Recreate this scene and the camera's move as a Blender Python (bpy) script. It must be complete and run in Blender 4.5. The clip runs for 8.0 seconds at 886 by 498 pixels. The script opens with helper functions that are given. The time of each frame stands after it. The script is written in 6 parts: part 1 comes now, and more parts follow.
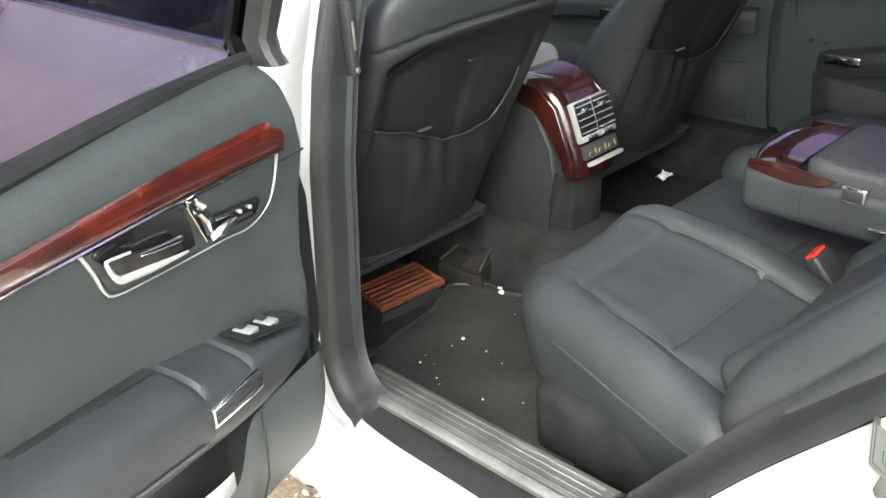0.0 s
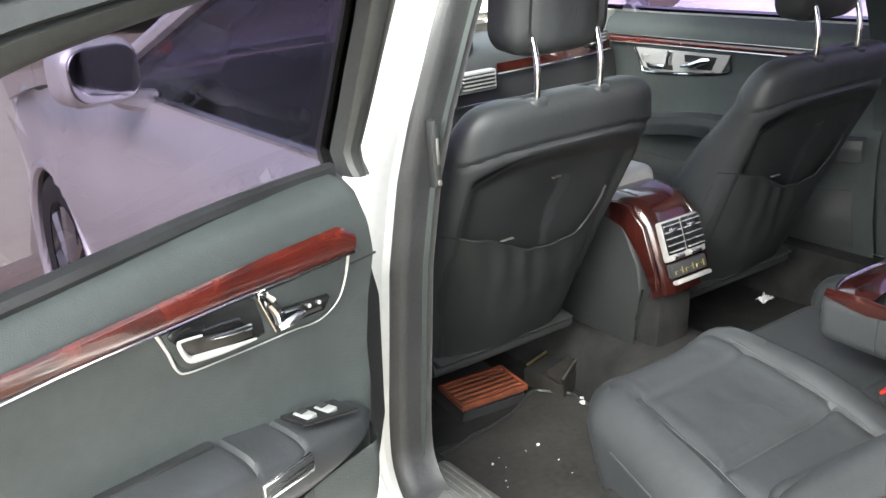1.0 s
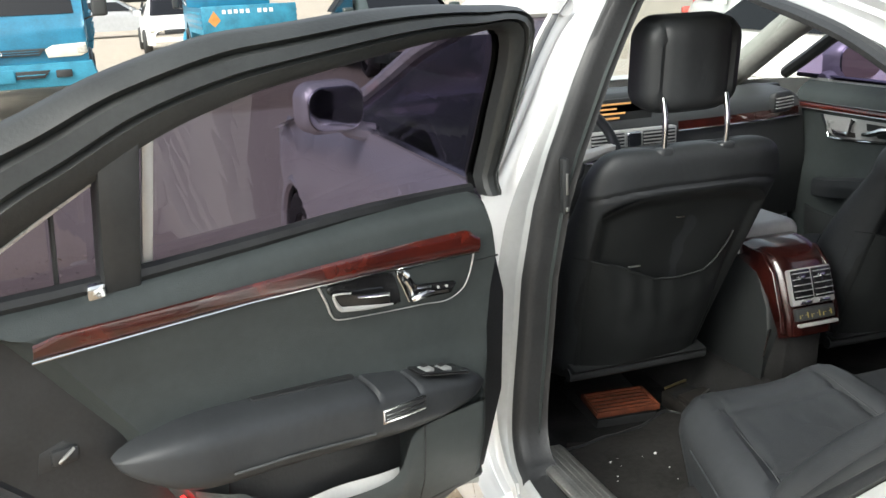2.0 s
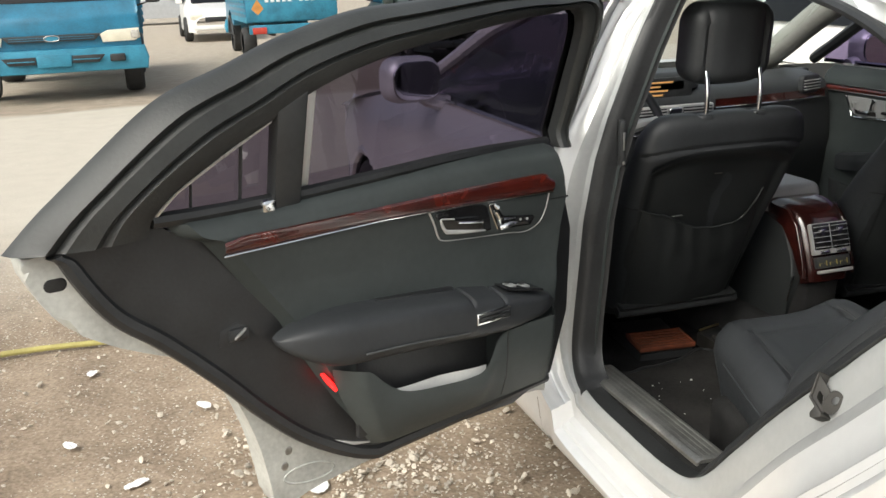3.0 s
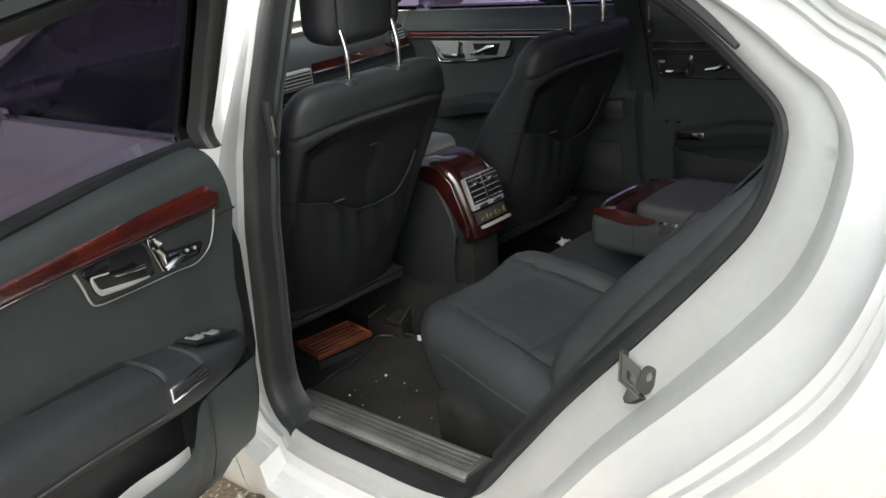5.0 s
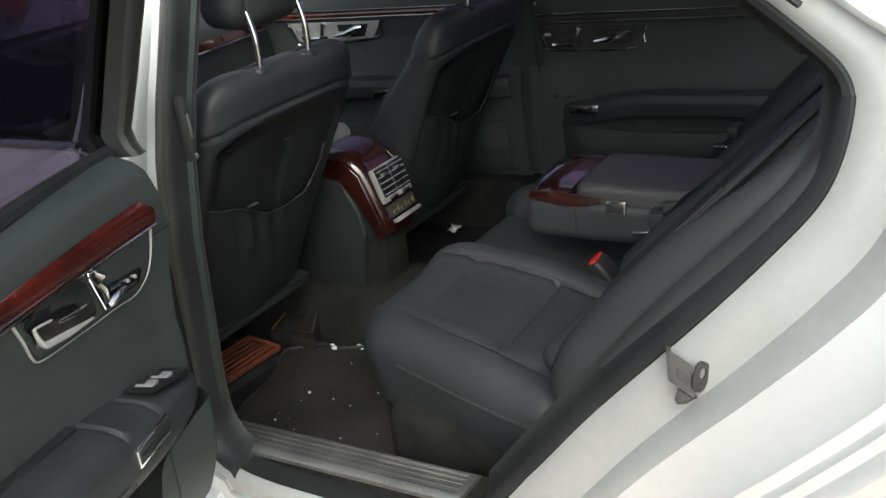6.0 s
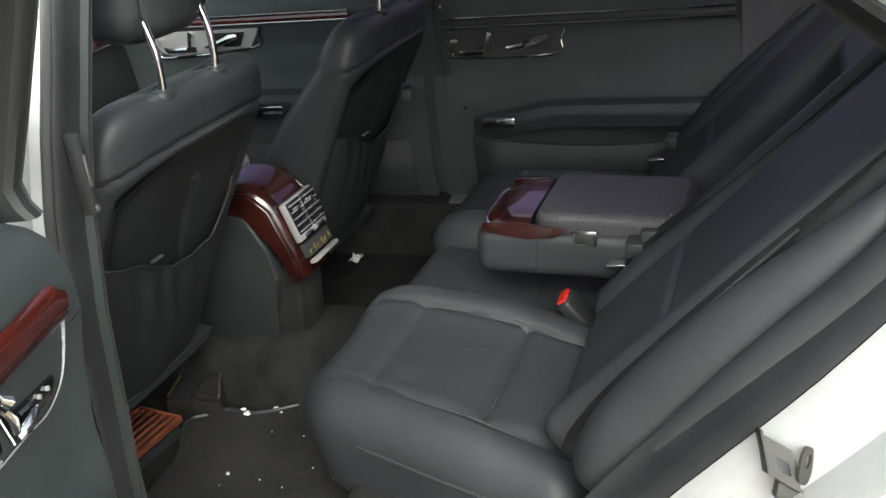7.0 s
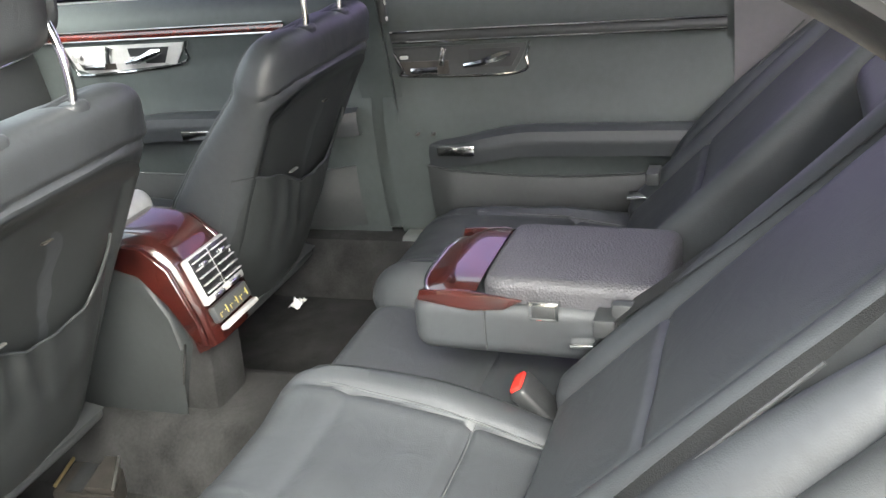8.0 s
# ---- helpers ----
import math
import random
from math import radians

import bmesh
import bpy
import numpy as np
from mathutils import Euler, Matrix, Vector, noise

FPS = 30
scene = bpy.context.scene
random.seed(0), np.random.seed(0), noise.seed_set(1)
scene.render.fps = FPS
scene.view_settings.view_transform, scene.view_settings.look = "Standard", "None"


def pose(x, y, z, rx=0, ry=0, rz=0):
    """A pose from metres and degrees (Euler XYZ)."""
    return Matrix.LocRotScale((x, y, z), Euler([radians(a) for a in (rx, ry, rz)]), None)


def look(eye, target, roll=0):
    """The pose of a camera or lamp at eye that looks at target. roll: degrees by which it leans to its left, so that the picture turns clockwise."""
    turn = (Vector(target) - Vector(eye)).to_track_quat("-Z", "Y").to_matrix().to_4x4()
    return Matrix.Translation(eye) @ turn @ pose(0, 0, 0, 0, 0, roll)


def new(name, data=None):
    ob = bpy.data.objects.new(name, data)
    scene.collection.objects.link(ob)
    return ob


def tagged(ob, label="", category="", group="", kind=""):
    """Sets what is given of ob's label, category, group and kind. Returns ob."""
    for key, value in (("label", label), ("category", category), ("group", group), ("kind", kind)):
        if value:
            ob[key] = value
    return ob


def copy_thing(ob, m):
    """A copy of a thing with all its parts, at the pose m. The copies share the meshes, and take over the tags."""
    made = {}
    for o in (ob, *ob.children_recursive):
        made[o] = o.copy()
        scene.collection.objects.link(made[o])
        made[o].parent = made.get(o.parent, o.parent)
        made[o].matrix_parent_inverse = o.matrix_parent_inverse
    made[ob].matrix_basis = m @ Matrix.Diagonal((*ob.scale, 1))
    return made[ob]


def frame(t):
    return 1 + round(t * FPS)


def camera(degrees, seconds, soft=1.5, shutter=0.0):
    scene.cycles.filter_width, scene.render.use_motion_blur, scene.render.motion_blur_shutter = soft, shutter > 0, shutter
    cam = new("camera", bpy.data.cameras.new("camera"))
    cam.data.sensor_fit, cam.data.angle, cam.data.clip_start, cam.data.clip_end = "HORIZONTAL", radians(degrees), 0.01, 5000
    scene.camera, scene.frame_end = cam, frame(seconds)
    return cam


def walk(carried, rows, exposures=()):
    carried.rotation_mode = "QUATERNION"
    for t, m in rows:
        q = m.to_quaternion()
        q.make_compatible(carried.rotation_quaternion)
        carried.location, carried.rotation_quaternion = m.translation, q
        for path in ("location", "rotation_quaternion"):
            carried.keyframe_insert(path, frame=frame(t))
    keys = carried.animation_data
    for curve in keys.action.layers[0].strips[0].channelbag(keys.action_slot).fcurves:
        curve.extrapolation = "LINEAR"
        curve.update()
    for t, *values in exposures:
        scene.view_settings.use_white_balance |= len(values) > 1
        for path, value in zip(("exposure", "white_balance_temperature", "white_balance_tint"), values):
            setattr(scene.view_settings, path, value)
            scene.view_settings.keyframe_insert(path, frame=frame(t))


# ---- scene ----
cam = camera(50.0, 8.0)
PATH = [
    (0, (-1.58, -1.118, 1.332), (-0.376, 0.211, 0.447), -5.0),
    (0.5, (-1.603, -1.173, 1.345), (-0.404, 0.158, 0.456), -4.4),
    (1, (-1.55, -1.243, 1.366), (-0.496, 0.318, 0.696), -4.1),
    (1.5, (-1.473, -1.485, 1.413), (-0.818, 0.316, 0.839), -3.1),
    (2, (-1.548, -1.689, 1.399), (-0.93, 0.136, 0.861), -2.8),
    (2.2, (-1.624, -1.797, 1.402), (-1.034, 0.033, 0.85), -2.2),
    (3.3, (-1.808, -2.049, 1.388), (-1.245, -0.21, 0.838), -2.2),
    (3.5, (-1.8, -2.03, 1.38), (-1.218, -0.196, 0.833), -2.3),
    (4, (-1.765, -1.874, 1.389), (-1.029, -0.095, 0.847), -3.3),
    (4.5, (-1.754, -1.716, 1.393), (-0.724, -0.099, 0.821), -4.3),
    (4.7, (-1.768, -1.645, 1.383), (-0.591, -0.147, 0.774), -6.0),
    (5.8, (-1.882, -1.263, 1.35), (-0.37, -0.196, 0.591), -7.5),
    (6, (-1.838, -1.197, 1.363), (-0.279, -0.197, 0.608), -7.9),
    (6.5, (-1.717, -1.048, 1.342), (-0.067, -0.225, 0.567), -6.7),
    (7, (-1.664, -0.866, 1.348), (0.042, -0.185, 0.557), -6.9),
    (7.5, (-1.569, -0.805, 1.346), (0.153, -0.174, 0.549), -6.7),
    (8, (-1.307, -0.841, 1.308), (0.405, -0.177, 0.514), -7.0),
]
walk(cam, [(t, look(eye, target, roll)) for t, eye, target, roll in PATH],
     exposures=[(0, 1.35, 6400, 5), (0.6, 1.15, 6400, 5), (1, 1.55, 6400, 5), (1.5, 1.1, 6400, 5), (2, 0.35, 6400, 5), (3.5, -0.28, 6680, 7), (4.5, -0.22, 6450, 5), (6, -0.22, 6400, 5), (6.6, -0.12, 6400, 5), (7, 0.45, 6400, 4), (7.5, 1.7, 6450, 4), (8, 2.35, 6550, 5)])

# ---------------------------------------------------------------- light
world = bpy.data.worlds.new("overcast_sky")
scene.world = world
world.use_nodes = True
wn = world.node_tree
sky = wn.nodes.new("ShaderNodeTexSky")
sky.sky_type = 'NISHITA'
sky.sun_disc = False
sky.sun_elevation, sky.sun_rotation = radians(42), radians(239)
sky.air_density, sky.dust_density, sky.ozone_density = 0.9, 6.0, 0.5
veil = wn.nodes.new("ShaderNodeHueSaturation")   # thin overcast greys the sky
veil.inputs["Saturation"].default_value = 0.4
wn.links.new(sky.outputs[0], veil.inputs["Color"])
wn.links.new(veil.outputs[0], wn.nodes["Background"].inputs[0])
wn.nodes["Background"].inputs[1].default_value = 0.31
sun_data = bpy.data.lights.new("sun", 'SUN')
sun_data.energy, sun_data.angle, sun_data.color = 1.0, radians(55), (0.90, 0.98, 0.97)
sun = new("sun", sun_data)
sun.matrix_world = look((-10, -6, 10), (0, 0, 0))

# ---------------------------------------------------------------- materials
def mat(name, base, rough=0.5, metal=0.0, var=0.25, scale=8.0, bump=0.0, bump_scale=200.0, coat=0.0, other=None, spec=0.5, vor=False):
    """Principled material with coarse and fine colour variation, roughness wear and relief."""
    m = bpy.data.materials.new(name)
    m.use_nodes = True
    n, l = m.node_tree.nodes, m.node_tree.links
    b = n["Principled BSDF"]
    tc = n.new("ShaderNodeTexCoord")
    a = n.new("ShaderNodeTexNoise")
    a.inputs["Scale"].default_value, a.inputs["Detail"].default_value = scale, 8
    l.new(tc.outputs["Object"], a.inputs["Vector"])
    f = n.new("ShaderNodeTexNoise")
    f.inputs["Scale"].default_value, f.inputs["Detail"].default_value = scale * 14, 4
    l.new(tc.outputs["Object"], f.inputs["Vector"])
    add = n.new("ShaderNodeMath")
    add.operation = 'MULTIPLY_ADD'
    l.new(f.outputs[0], add.inputs[0])
    add.inputs[1].default_value = 0.4
    l.new(a.outputs[0], add.inputs[2])
    r = n.new("ShaderNodeValToRGB")
    lo = tuple(c * (1 - var) for c in base)
    hi = other or tuple(min(1, c * (1 + var)) for c in base)
    r.color_ramp.elements[0].position, r.color_ramp.elements[1].position = 0.45, 0.95
    r.color_ramp.elements[0].color, r.color_ramp.elements[1].color = (*lo, 1), (*hi, 1)
    l.new(add.outputs[0], r.inputs[0])
    l.new(r.outputs[0], b.inputs["Base Color"])
    rr = n.new("ShaderNodeMapRange")
    rr.inputs[3].default_value, rr.inputs[4].default_value = max(0.02, rough - 0.08), min(1, rough + 0.08)
    l.new(a.outputs[0], rr.inputs[0])
    l.new(rr.outputs[0], b.inputs["Roughness"])
    b.inputs["Metallic"].default_value = metal
    b.inputs["Specular IOR Level"].default_value = spec
    b.inputs["Coat Weight"].default_value = coat
    b.inputs["Coat Roughness"].default_value = 0.06
    if bump:
        t = n.new("ShaderNodeTexVoronoi" if vor else "ShaderNodeTexNoise")
        t.inputs["Scale"].default_value = bump_scale
        l.new(tc.outputs["Object"], t.inputs["Vector"])
        bp = n.new("ShaderNodeBump")
        bp.inputs["Strength"].default_value, bp.inputs["Distance"].default_value = bump, 0.002
        l.new(t.outputs[0], bp.inputs["Height"])
        l.new(bp.outputs[0], b.inputs["Normal"])
    return m


def wood_mat(name, dark=(0.021, 0.0038, 0.0032), light=(0.100, 0.0135, 0.0075)):
    m = bpy.data.materials.new(name)
    m.use_nodes = True
    n, l = m.node_tree.nodes, m.node_tree.links
    b = n["Principled BSDF"]
    tc = n.new("ShaderNodeTexCoord")
    w = n.new("ShaderNodeTexNoise")
    w.inputs["Scale"].default_value, w.inputs["Detail"].default_value, w.inputs["Distortion"].default_value = 13, 6, 1.2
    l.new(tc.outputs["Object"], w.inputs["Vector"])
    r = n.new("ShaderNodeValToRGB")
    r.color_ramp.elements[0].position, r.color_ramp.elements[1].position = 0.30, 0.70
    r.color_ramp.elements[0].color, r.color_ramp.elements[1].color = (*dark, 1), (*light, 1)
    l.new(w.outputs[0], r.inputs[0])
    l.new(r.outputs[0], b.inputs["Base Color"])
    b.inputs["Roughness"].default_value = 0.25
    b.inputs["Coat Weight"].default_value, b.inputs["Coat Roughness"].default_value = 1.0, 0.03
    return m


def glass_mat(name, tint, gloss_tint=(1, 1, 1)):
    """Thin tinted pane: coloured see-through with a Fresnel reflection."""
    m = bpy.data.materials.new(name)
    m.use_nodes = True
    n, l = m.node_tree.nodes, m.node_tree.links
    n.remove(n["Principled BSDF"])
    t, g, x, fr = n.new("ShaderNodeBsdfTransparent"), n.new("ShaderNodeBsdfGlossy"), n.new("ShaderNodeMixShader"), n.new("ShaderNodeLayerWeight")
    t.inputs[0].default_value = (*tint, 1)
    g.inputs["Color"].default_value = (*gloss_tint, 1)
    g.inputs["Roughness"].default_value = 0.02
    five, scale = n.new("ShaderNodeMath"), n.new("ShaderNodeMath")
    five.operation, scale.operation = 'POWER', 'MULTIPLY_ADD'
    five.inputs[1].default_value, scale.inputs[1].default_value, scale.inputs[2].default_value = 5.0, 0.9, 0.05
    l.new(fr.outputs["Facing"], five.inputs[0])
    l.new(five.outputs[0], scale.inputs[0])
    l.new(scale.outputs[0], x.inputs[0])
    l.new(t.outputs[0], x.inputs[1])
    l.new(g.outputs[0], x.inputs[2])
    l.new(x.outputs[0], n["Material Output"].inputs[0])
    return m


def lamp_mat(name, colour, power):
    m = bpy.data.materials.new(name)
    m.use_nodes = True
    b = m.node_tree.nodes["Principled BSDF"]
    b.inputs["Base Color"].default_value = (*colour, 1)
    b.inputs["Emission Color"].default_value = (*colour, 1)
    b.inputs["Emission Strength"].default_value = power
    return m


LEATHER = mat("black_leather", (0.0300, 0.0327, 0.0356), 0.48, spec=0.40, var=0.2, scale=5, bump=0.10, bump_scale=520, vor=True)
def soft_creases(m, scale, depth):
    """Broad shallow creases under the grain of worn leather."""
    n, l = m.node_tree.nodes, m.node_tree.links
    tc = n.new("ShaderNodeTexCoord")
    t = n.new("ShaderNodeTexNoise")
    t.inputs["Scale"].default_value, t.inputs["Detail"].default_value, t.inputs["Distortion"].default_value = scale, 3, 1.6
    l.new(tc.outputs["Object"], t.inputs["Vector"])
    b = n.new("ShaderNodeBump")
    b.inputs["Strength"].default_value, b.inputs["Distance"].default_value = 0.35, depth
    l.new(t.outputs[0], b.inputs["Height"])
    for k in n:
        if k.type == 'BUMP' and k != b:
            l.new(b.outputs[0], k.inputs["Normal"])


soft_creases(LEATHER, 13, 0.0035)
LEATHER_PERF = mat("perforated_leather", (0.050, 0.049, 0.054), 0.50, var=0.2, scale=6, bump=0.5, bump_scale=260, vor=True)
VINYL = mat("grained_door_vinyl", (0.046, 0.054, 0.0535), 0.5, var=0.2, scale=4, bump=0.2, bump_scale=500, vor=True, spec=0.38)
PLASTIC = mat("dark_plastic", (0.030, 0.032, 0.033), 0.5, var=0.25, scale=7, bump=0.15, bump_scale=600)
SHELL = mat("seat_shell_plastic", (0.019, 0.021, 0.0215), 0.52, var=0.25, scale=6, bump=0.15, bump_scale=500, spec=0.38)
RUBBER = mat("black_rubber", (0.021, 0.022, 0.023), 0.45, var=0.35, scale=10, bump=0.2, bump_scale=150)
CARPET = mat("black_carpet", (0.020, 0.020, 0.020), 0.95, var=0.5, scale=14, bump=1.0, bump_scale=700, spec=0.1)
MAT = mat("dusty_floor_mat", (0.028, 0.027, 0.026), 0.9, var=0.5, scale=5, bump=1.0, bump_scale=600, spec=0.15)
WEB = mat("seat_belt_webbing", (0.045, 0.046, 0.045), 0.75, var=0.15, scale=10, bump=0.5, bump_scale=500)
GLOSS_BLACK = mat("gloss_black_plastic", (0.012, 0.012, 0.013), 0.12, var=0.2, coat=0.6)
KEY = mat("satin_silver_key", (0.30, 0.31, 0.31), 0.3, metal=0.3, var=0.06)
# paler grey for the seam thread and the painted highlight beside each groove
STITCH = mat("seam_thread_and_highlight", (0.050, 0.053, 0.055), 0.6, var=0.3, scale=40)
FRAME = mat("window_frame_rubber", (0.024, 0.026, 0.0255), 0.5, var=0.35, scale=8, bump=0.2, bump_scale=150)
CHROME = mat("chrome", (0.75, 0.76, 0.76), 0.14, metal=1.0, var=0.08)
SILVER = mat("silver_plastic", (0.52, 0.52, 0.51), 0.3, metal=0.35, var=0.1)
VENT = mat("satin_vent_trim", (0.42, 0.42, 0.41), 0.30, metal=0.4, var=0.12)
STEEL = mat("worn_steel", (0.42, 0.42, 0.40), 0.38, metal=0.9, var=0.3, scale=12, bump=0.2, bump_scale=90)
STRIKER = mat("dull_striker_steel", (0.035, 0.033, 0.030), 0.58, metal=0.15, var=0.45, scale=25, bump=0.2, bump_scale=90)
DARK_METAL = mat("dark_metal", (0.06, 0.055, 0.05), 0.4, metal=0.6, var=0.4, scale=20)
PAINT = mat("silver_white_paint", (0.78, 0.79, 0.79), 0.33, metal=0.4, var=0.05, scale=3, coat=0.8)
PAINT.node_tree.nodes["Principled BSDF"].inputs["Coat Roughness"].default_value = 0.22
# body paint darkened to stand for the duller light inside the door opening
JAMB = mat("shaded_jamb_paint", (0.41, 0.42, 0.415), 0.42, metal=0.3, var=0.10, scale=5, coat=0.3)
FLAP = mat("dirty_door_edge_paint", (0.50, 0.51, 0.48), 0.45, metal=0.1, var=0.3, scale=7, coat=0.2)
WOOD = wood_mat("burl_wood")
# the same burl veneer, its colour darkened for the dim middle of the cabin
WOOD_SHADED = wood_mat("shaded_burl_wood", (0.009, 0.0024, 0.0022), (0.042, 0.0075, 0.0055))
TRIM = mat("grey_quarter_trim", (0.070, 0.067, 0.074), 0.6, var=0.15, scale=5, bump=0.2, bump_scale=500)
GREY = mat("grey_leather", (0.42, 0.43, 0.43), 0.32, var=0.12, scale=5, bump=0.2, bump_scale=420, vor=True)
CREAM = mat("pale_headliner", (0.34, 0.34, 0.31), 0.85, var=0.12, scale=6, bump=0.4, bump_scale=500)
EDGE_GLINT = mat("brass_edge_glint", (0.45, 0.36, 0.18), 0.35, metal=0.9, var=0.3, scale=30)
RUST = mat("rusty_duct_grille", (0.13, 0.034, 0.014), 0.7, var=0.7, scale=16, bump=0.4, bump_scale=120)
WHITE = mat("white_paper", (0.72, 0.72, 0.70), 0.7, var=0.08, scale=10, bump=0.2, bump_scale=60)
RED = mat("red_plastic", (0.42, 0.022, 0.015), 0.35, var=0.1)
YELLOW = mat("yellow_marking", (0.24, 0.20, 0.06), 0.5, var=0.3, scale=60)
TINT = glass_mat("purple_tinted_glass", (0.104, 0.089, 0.124))
DARK_TINT = glass_mat("dark_tinted_glass", (0.035, 0.032, 0.04))
FRONT_TINT = glass_mat("light_purple_glass", (0.21, 0.17, 0.28))
REAR_TINT = glass_mat("deep_purple_glass", (0.34, 0.25, 0.42))
BACK_TINT = glass_mat("pale_purple_glass", (0.56, 0.48, 0.64))
CLEAR = glass_mat("clear_glass", (0.86, 0.90, 0.88))
MIRROR = mat("mirror_glass", (0.6, 0.6, 0.65), 0.02, metal=1.0, var=0.02)
TYRE = mat("tyre_rubber", (0.03, 0.03, 0.03), 0.8, var=0.4, scale=10, bump=0.5, bump_scale=80)
ALLOY = mat("alloy_rim", (0.5, 0.5, 0.5), 0.3, metal=0.9, var=0.15)
BLUE = mat("blue_truck_paint", (0.006, 0.130, 0.225), 0.40, var=0.3, scale=4, coat=0.3)
BLUE_PALE = mat("faded_blue_paint", (0.030, 0.20, 0.30), 0.6, var=0.4, scale=5)
LENS = mat("headlamp_lens", (0.66, 0.62, 0.50), 0.15, var=0.15, coat=0.8)
CLEAR_LENS = mat("pale_lamp_lens", (0.42, 0.40, 0.36), 0.12, var=0.25, scale=40, coat=0.8)
TAIL = mat("tail_lamp_lens", (0.5, 0.05, 0.03), 0.2, var=0.2, coat=0.6)
RED_LIGHT = lamp_mat("red_door_lamp", (1.0, 0.012, 0.012), 5.0)
SCREEN = lamp_mat("amber_display", (0.75, 0.40, 0.15), 0.2)

# ---------------------------------------------------------------- building helpers
def part(name, bm, material, parent=None, label="", smooth=True, m=None):
    """Links a bmesh as one mesh object, under a thing or a part."""
    if m is not None:
        bmesh.ops.transform(bm, matrix=m, verts=bm.verts)
    bmesh.ops.recalc_face_normals(bm, faces=bm.faces)
    me = bpy.data.meshes.new(name)
    bm.to_mesh(me)
    bm.free()
    if smooth:
        me.shade_smooth()
        me.set_sharp_from_angle(angle=radians(38))
    me.materials.append(material)
    ob = new(name, me)
    if parent is not None:
        while parent.parent is not None and parent.parent.parent is not None:
            parent = parent.parent
        ob.parent = parent
    if label:
        ob["label"] = label
    return ob


def thing(name, label, category, group="", kind="", m=None):
    ob = new(name)
    ob.empty_display_size = 0.1
    if m is not None:
        ob.matrix_world = m
    return tagged(ob, label, category, group, kind)


def rbox(x0, x1, y0, y1, z0, z1, r=0.006, seg=2):
    bm = bmesh.new()
    bmesh.ops.create_cube(bm, size=1.0)
    bmesh.ops.transform(bm, matrix=Matrix.Translation(((x0 + x1) / 2, (y0 + y1) / 2, (z0 + z1) / 2)) @ Matrix.Diagonal((x1 - x0, y1 - y0, z1 - z0, 1)), verts=bm.verts)
    if r:
        bmesh.ops.bevel(bm, geom=bm.edges[:], offset=r, segments=seg, profile=0.5, affect='EDGES')
    return bm


def grid(fn, nu, nv, close_u=False):
    """A sheet: fn(u, v) with u and v from 0 to 1."""
    bm = bmesh.new()
    rows = [[bm.verts.new(fn(i / nu, j / nv)) for i in range(nu if close_u else nu + 1)] for j in range(nv + 1)]
    w = len(rows[0])
    for j in range(nv):
        for i in range(nu):
            bm.faces.new((rows[j][i], rows[j][(i + 1) % w], rows[j + 1][(i + 1) % w], rows[j + 1][i]))
    return bm


def slab(loop, a, b, put, bevel=0.0):
    """A plate: the 2D loop between depths a and b; put(p, q, depth) gives the place."""
    bm = bmesh.new()
    lo = [bm.verts.new(put(p, q, a)) for p, q in loop]
    hi = [bm.verts.new(put(p, q, b)) for p, q in loop]
    n = len(loop)
    for i in range(n):
        bm.faces.new((lo[i], lo[(i + 1) % n], hi[(i + 1) % n], hi[i]))
    top, bot = bm.faces.new(hi), bm.faces.new(lo[::-1])
    if bevel:
        bmesh.ops.bevel(bm, geom=list({e for f in (top, bot) for e in f.edges}), offset=bevel, segments=2, profile=0.5, affect='EDGES')
    bmesh.ops.triangulate(bm, faces=[f for f in bm.faces if len(f.verts) > 4])
    return bm


def tube(points, r, n=8, flat=1.0, close=False):
    """A rod along points; r may be one radius or one for each point."""
    pts = [Vector(p) for p in points]
    rad = [r] * len(pts) if isinstance(r, (int, float)) else list(r)
    bm = bmesh.new()
    rings = []
    up = Vector((0.13, 0.21, 1.0)).normalized()
    for i, p in enumerate(pts):
        a = pts[(i - 1) % len(pts)] if close else pts[max(i - 1, 0)]
        b = pts[(i + 1) % len(pts)] if close else pts[min(i + 1, len(pts) - 1)]
        t = (b - a).normalized()
        s = t.cross(up).normalized()
        o = s.cross(t)
        rings.append([bm.verts.new(p + rad[i] * (math.cos(2 * math.pi * k / n) * s + flat * math.sin(2 * math.pi * k / n) * o)) for k in range(n)])
    m = len(rings)
    for i in range(m if close else m - 1):
        for k in range(n):
            q = rings[(i + 1) % m]
            bm.faces.new((rings[i][k], rings[i][(k + 1) % n], q[(k + 1) % n], q[k]))
    if not close:
        bm.faces.new(rings[0][::-1])
        bm.faces.new(rings[-1])
    return bm


def spline(pts, per=8, close=False):
    """A smooth curve through points of any dimension."""
    p = np.array(pts, float)
    n = len(p)
    out = []
    for i in range(n if close else n - 1):
        q = [p[(i + k) % n] if close else p[min(max(i + k, 0), n - 1)] for k in (-1, 0, 1, 2)]
        for t in np.arange(per) / per:
            out.append(0.5 * (2 * q[1] + (q[2] - q[0]) * t + (2 * q[0] - 5 * q[1] + 4 * q[2] - q[3]) * t * t + (3 * q[1] - q[0] - 3 * q[2] + q[3]) * t ** 3))
    if not close:
        out.append(p[-1])
    return np.array(out)


def lerp(x, xs, ys):
    return float(np.interp(x, xs, ys))


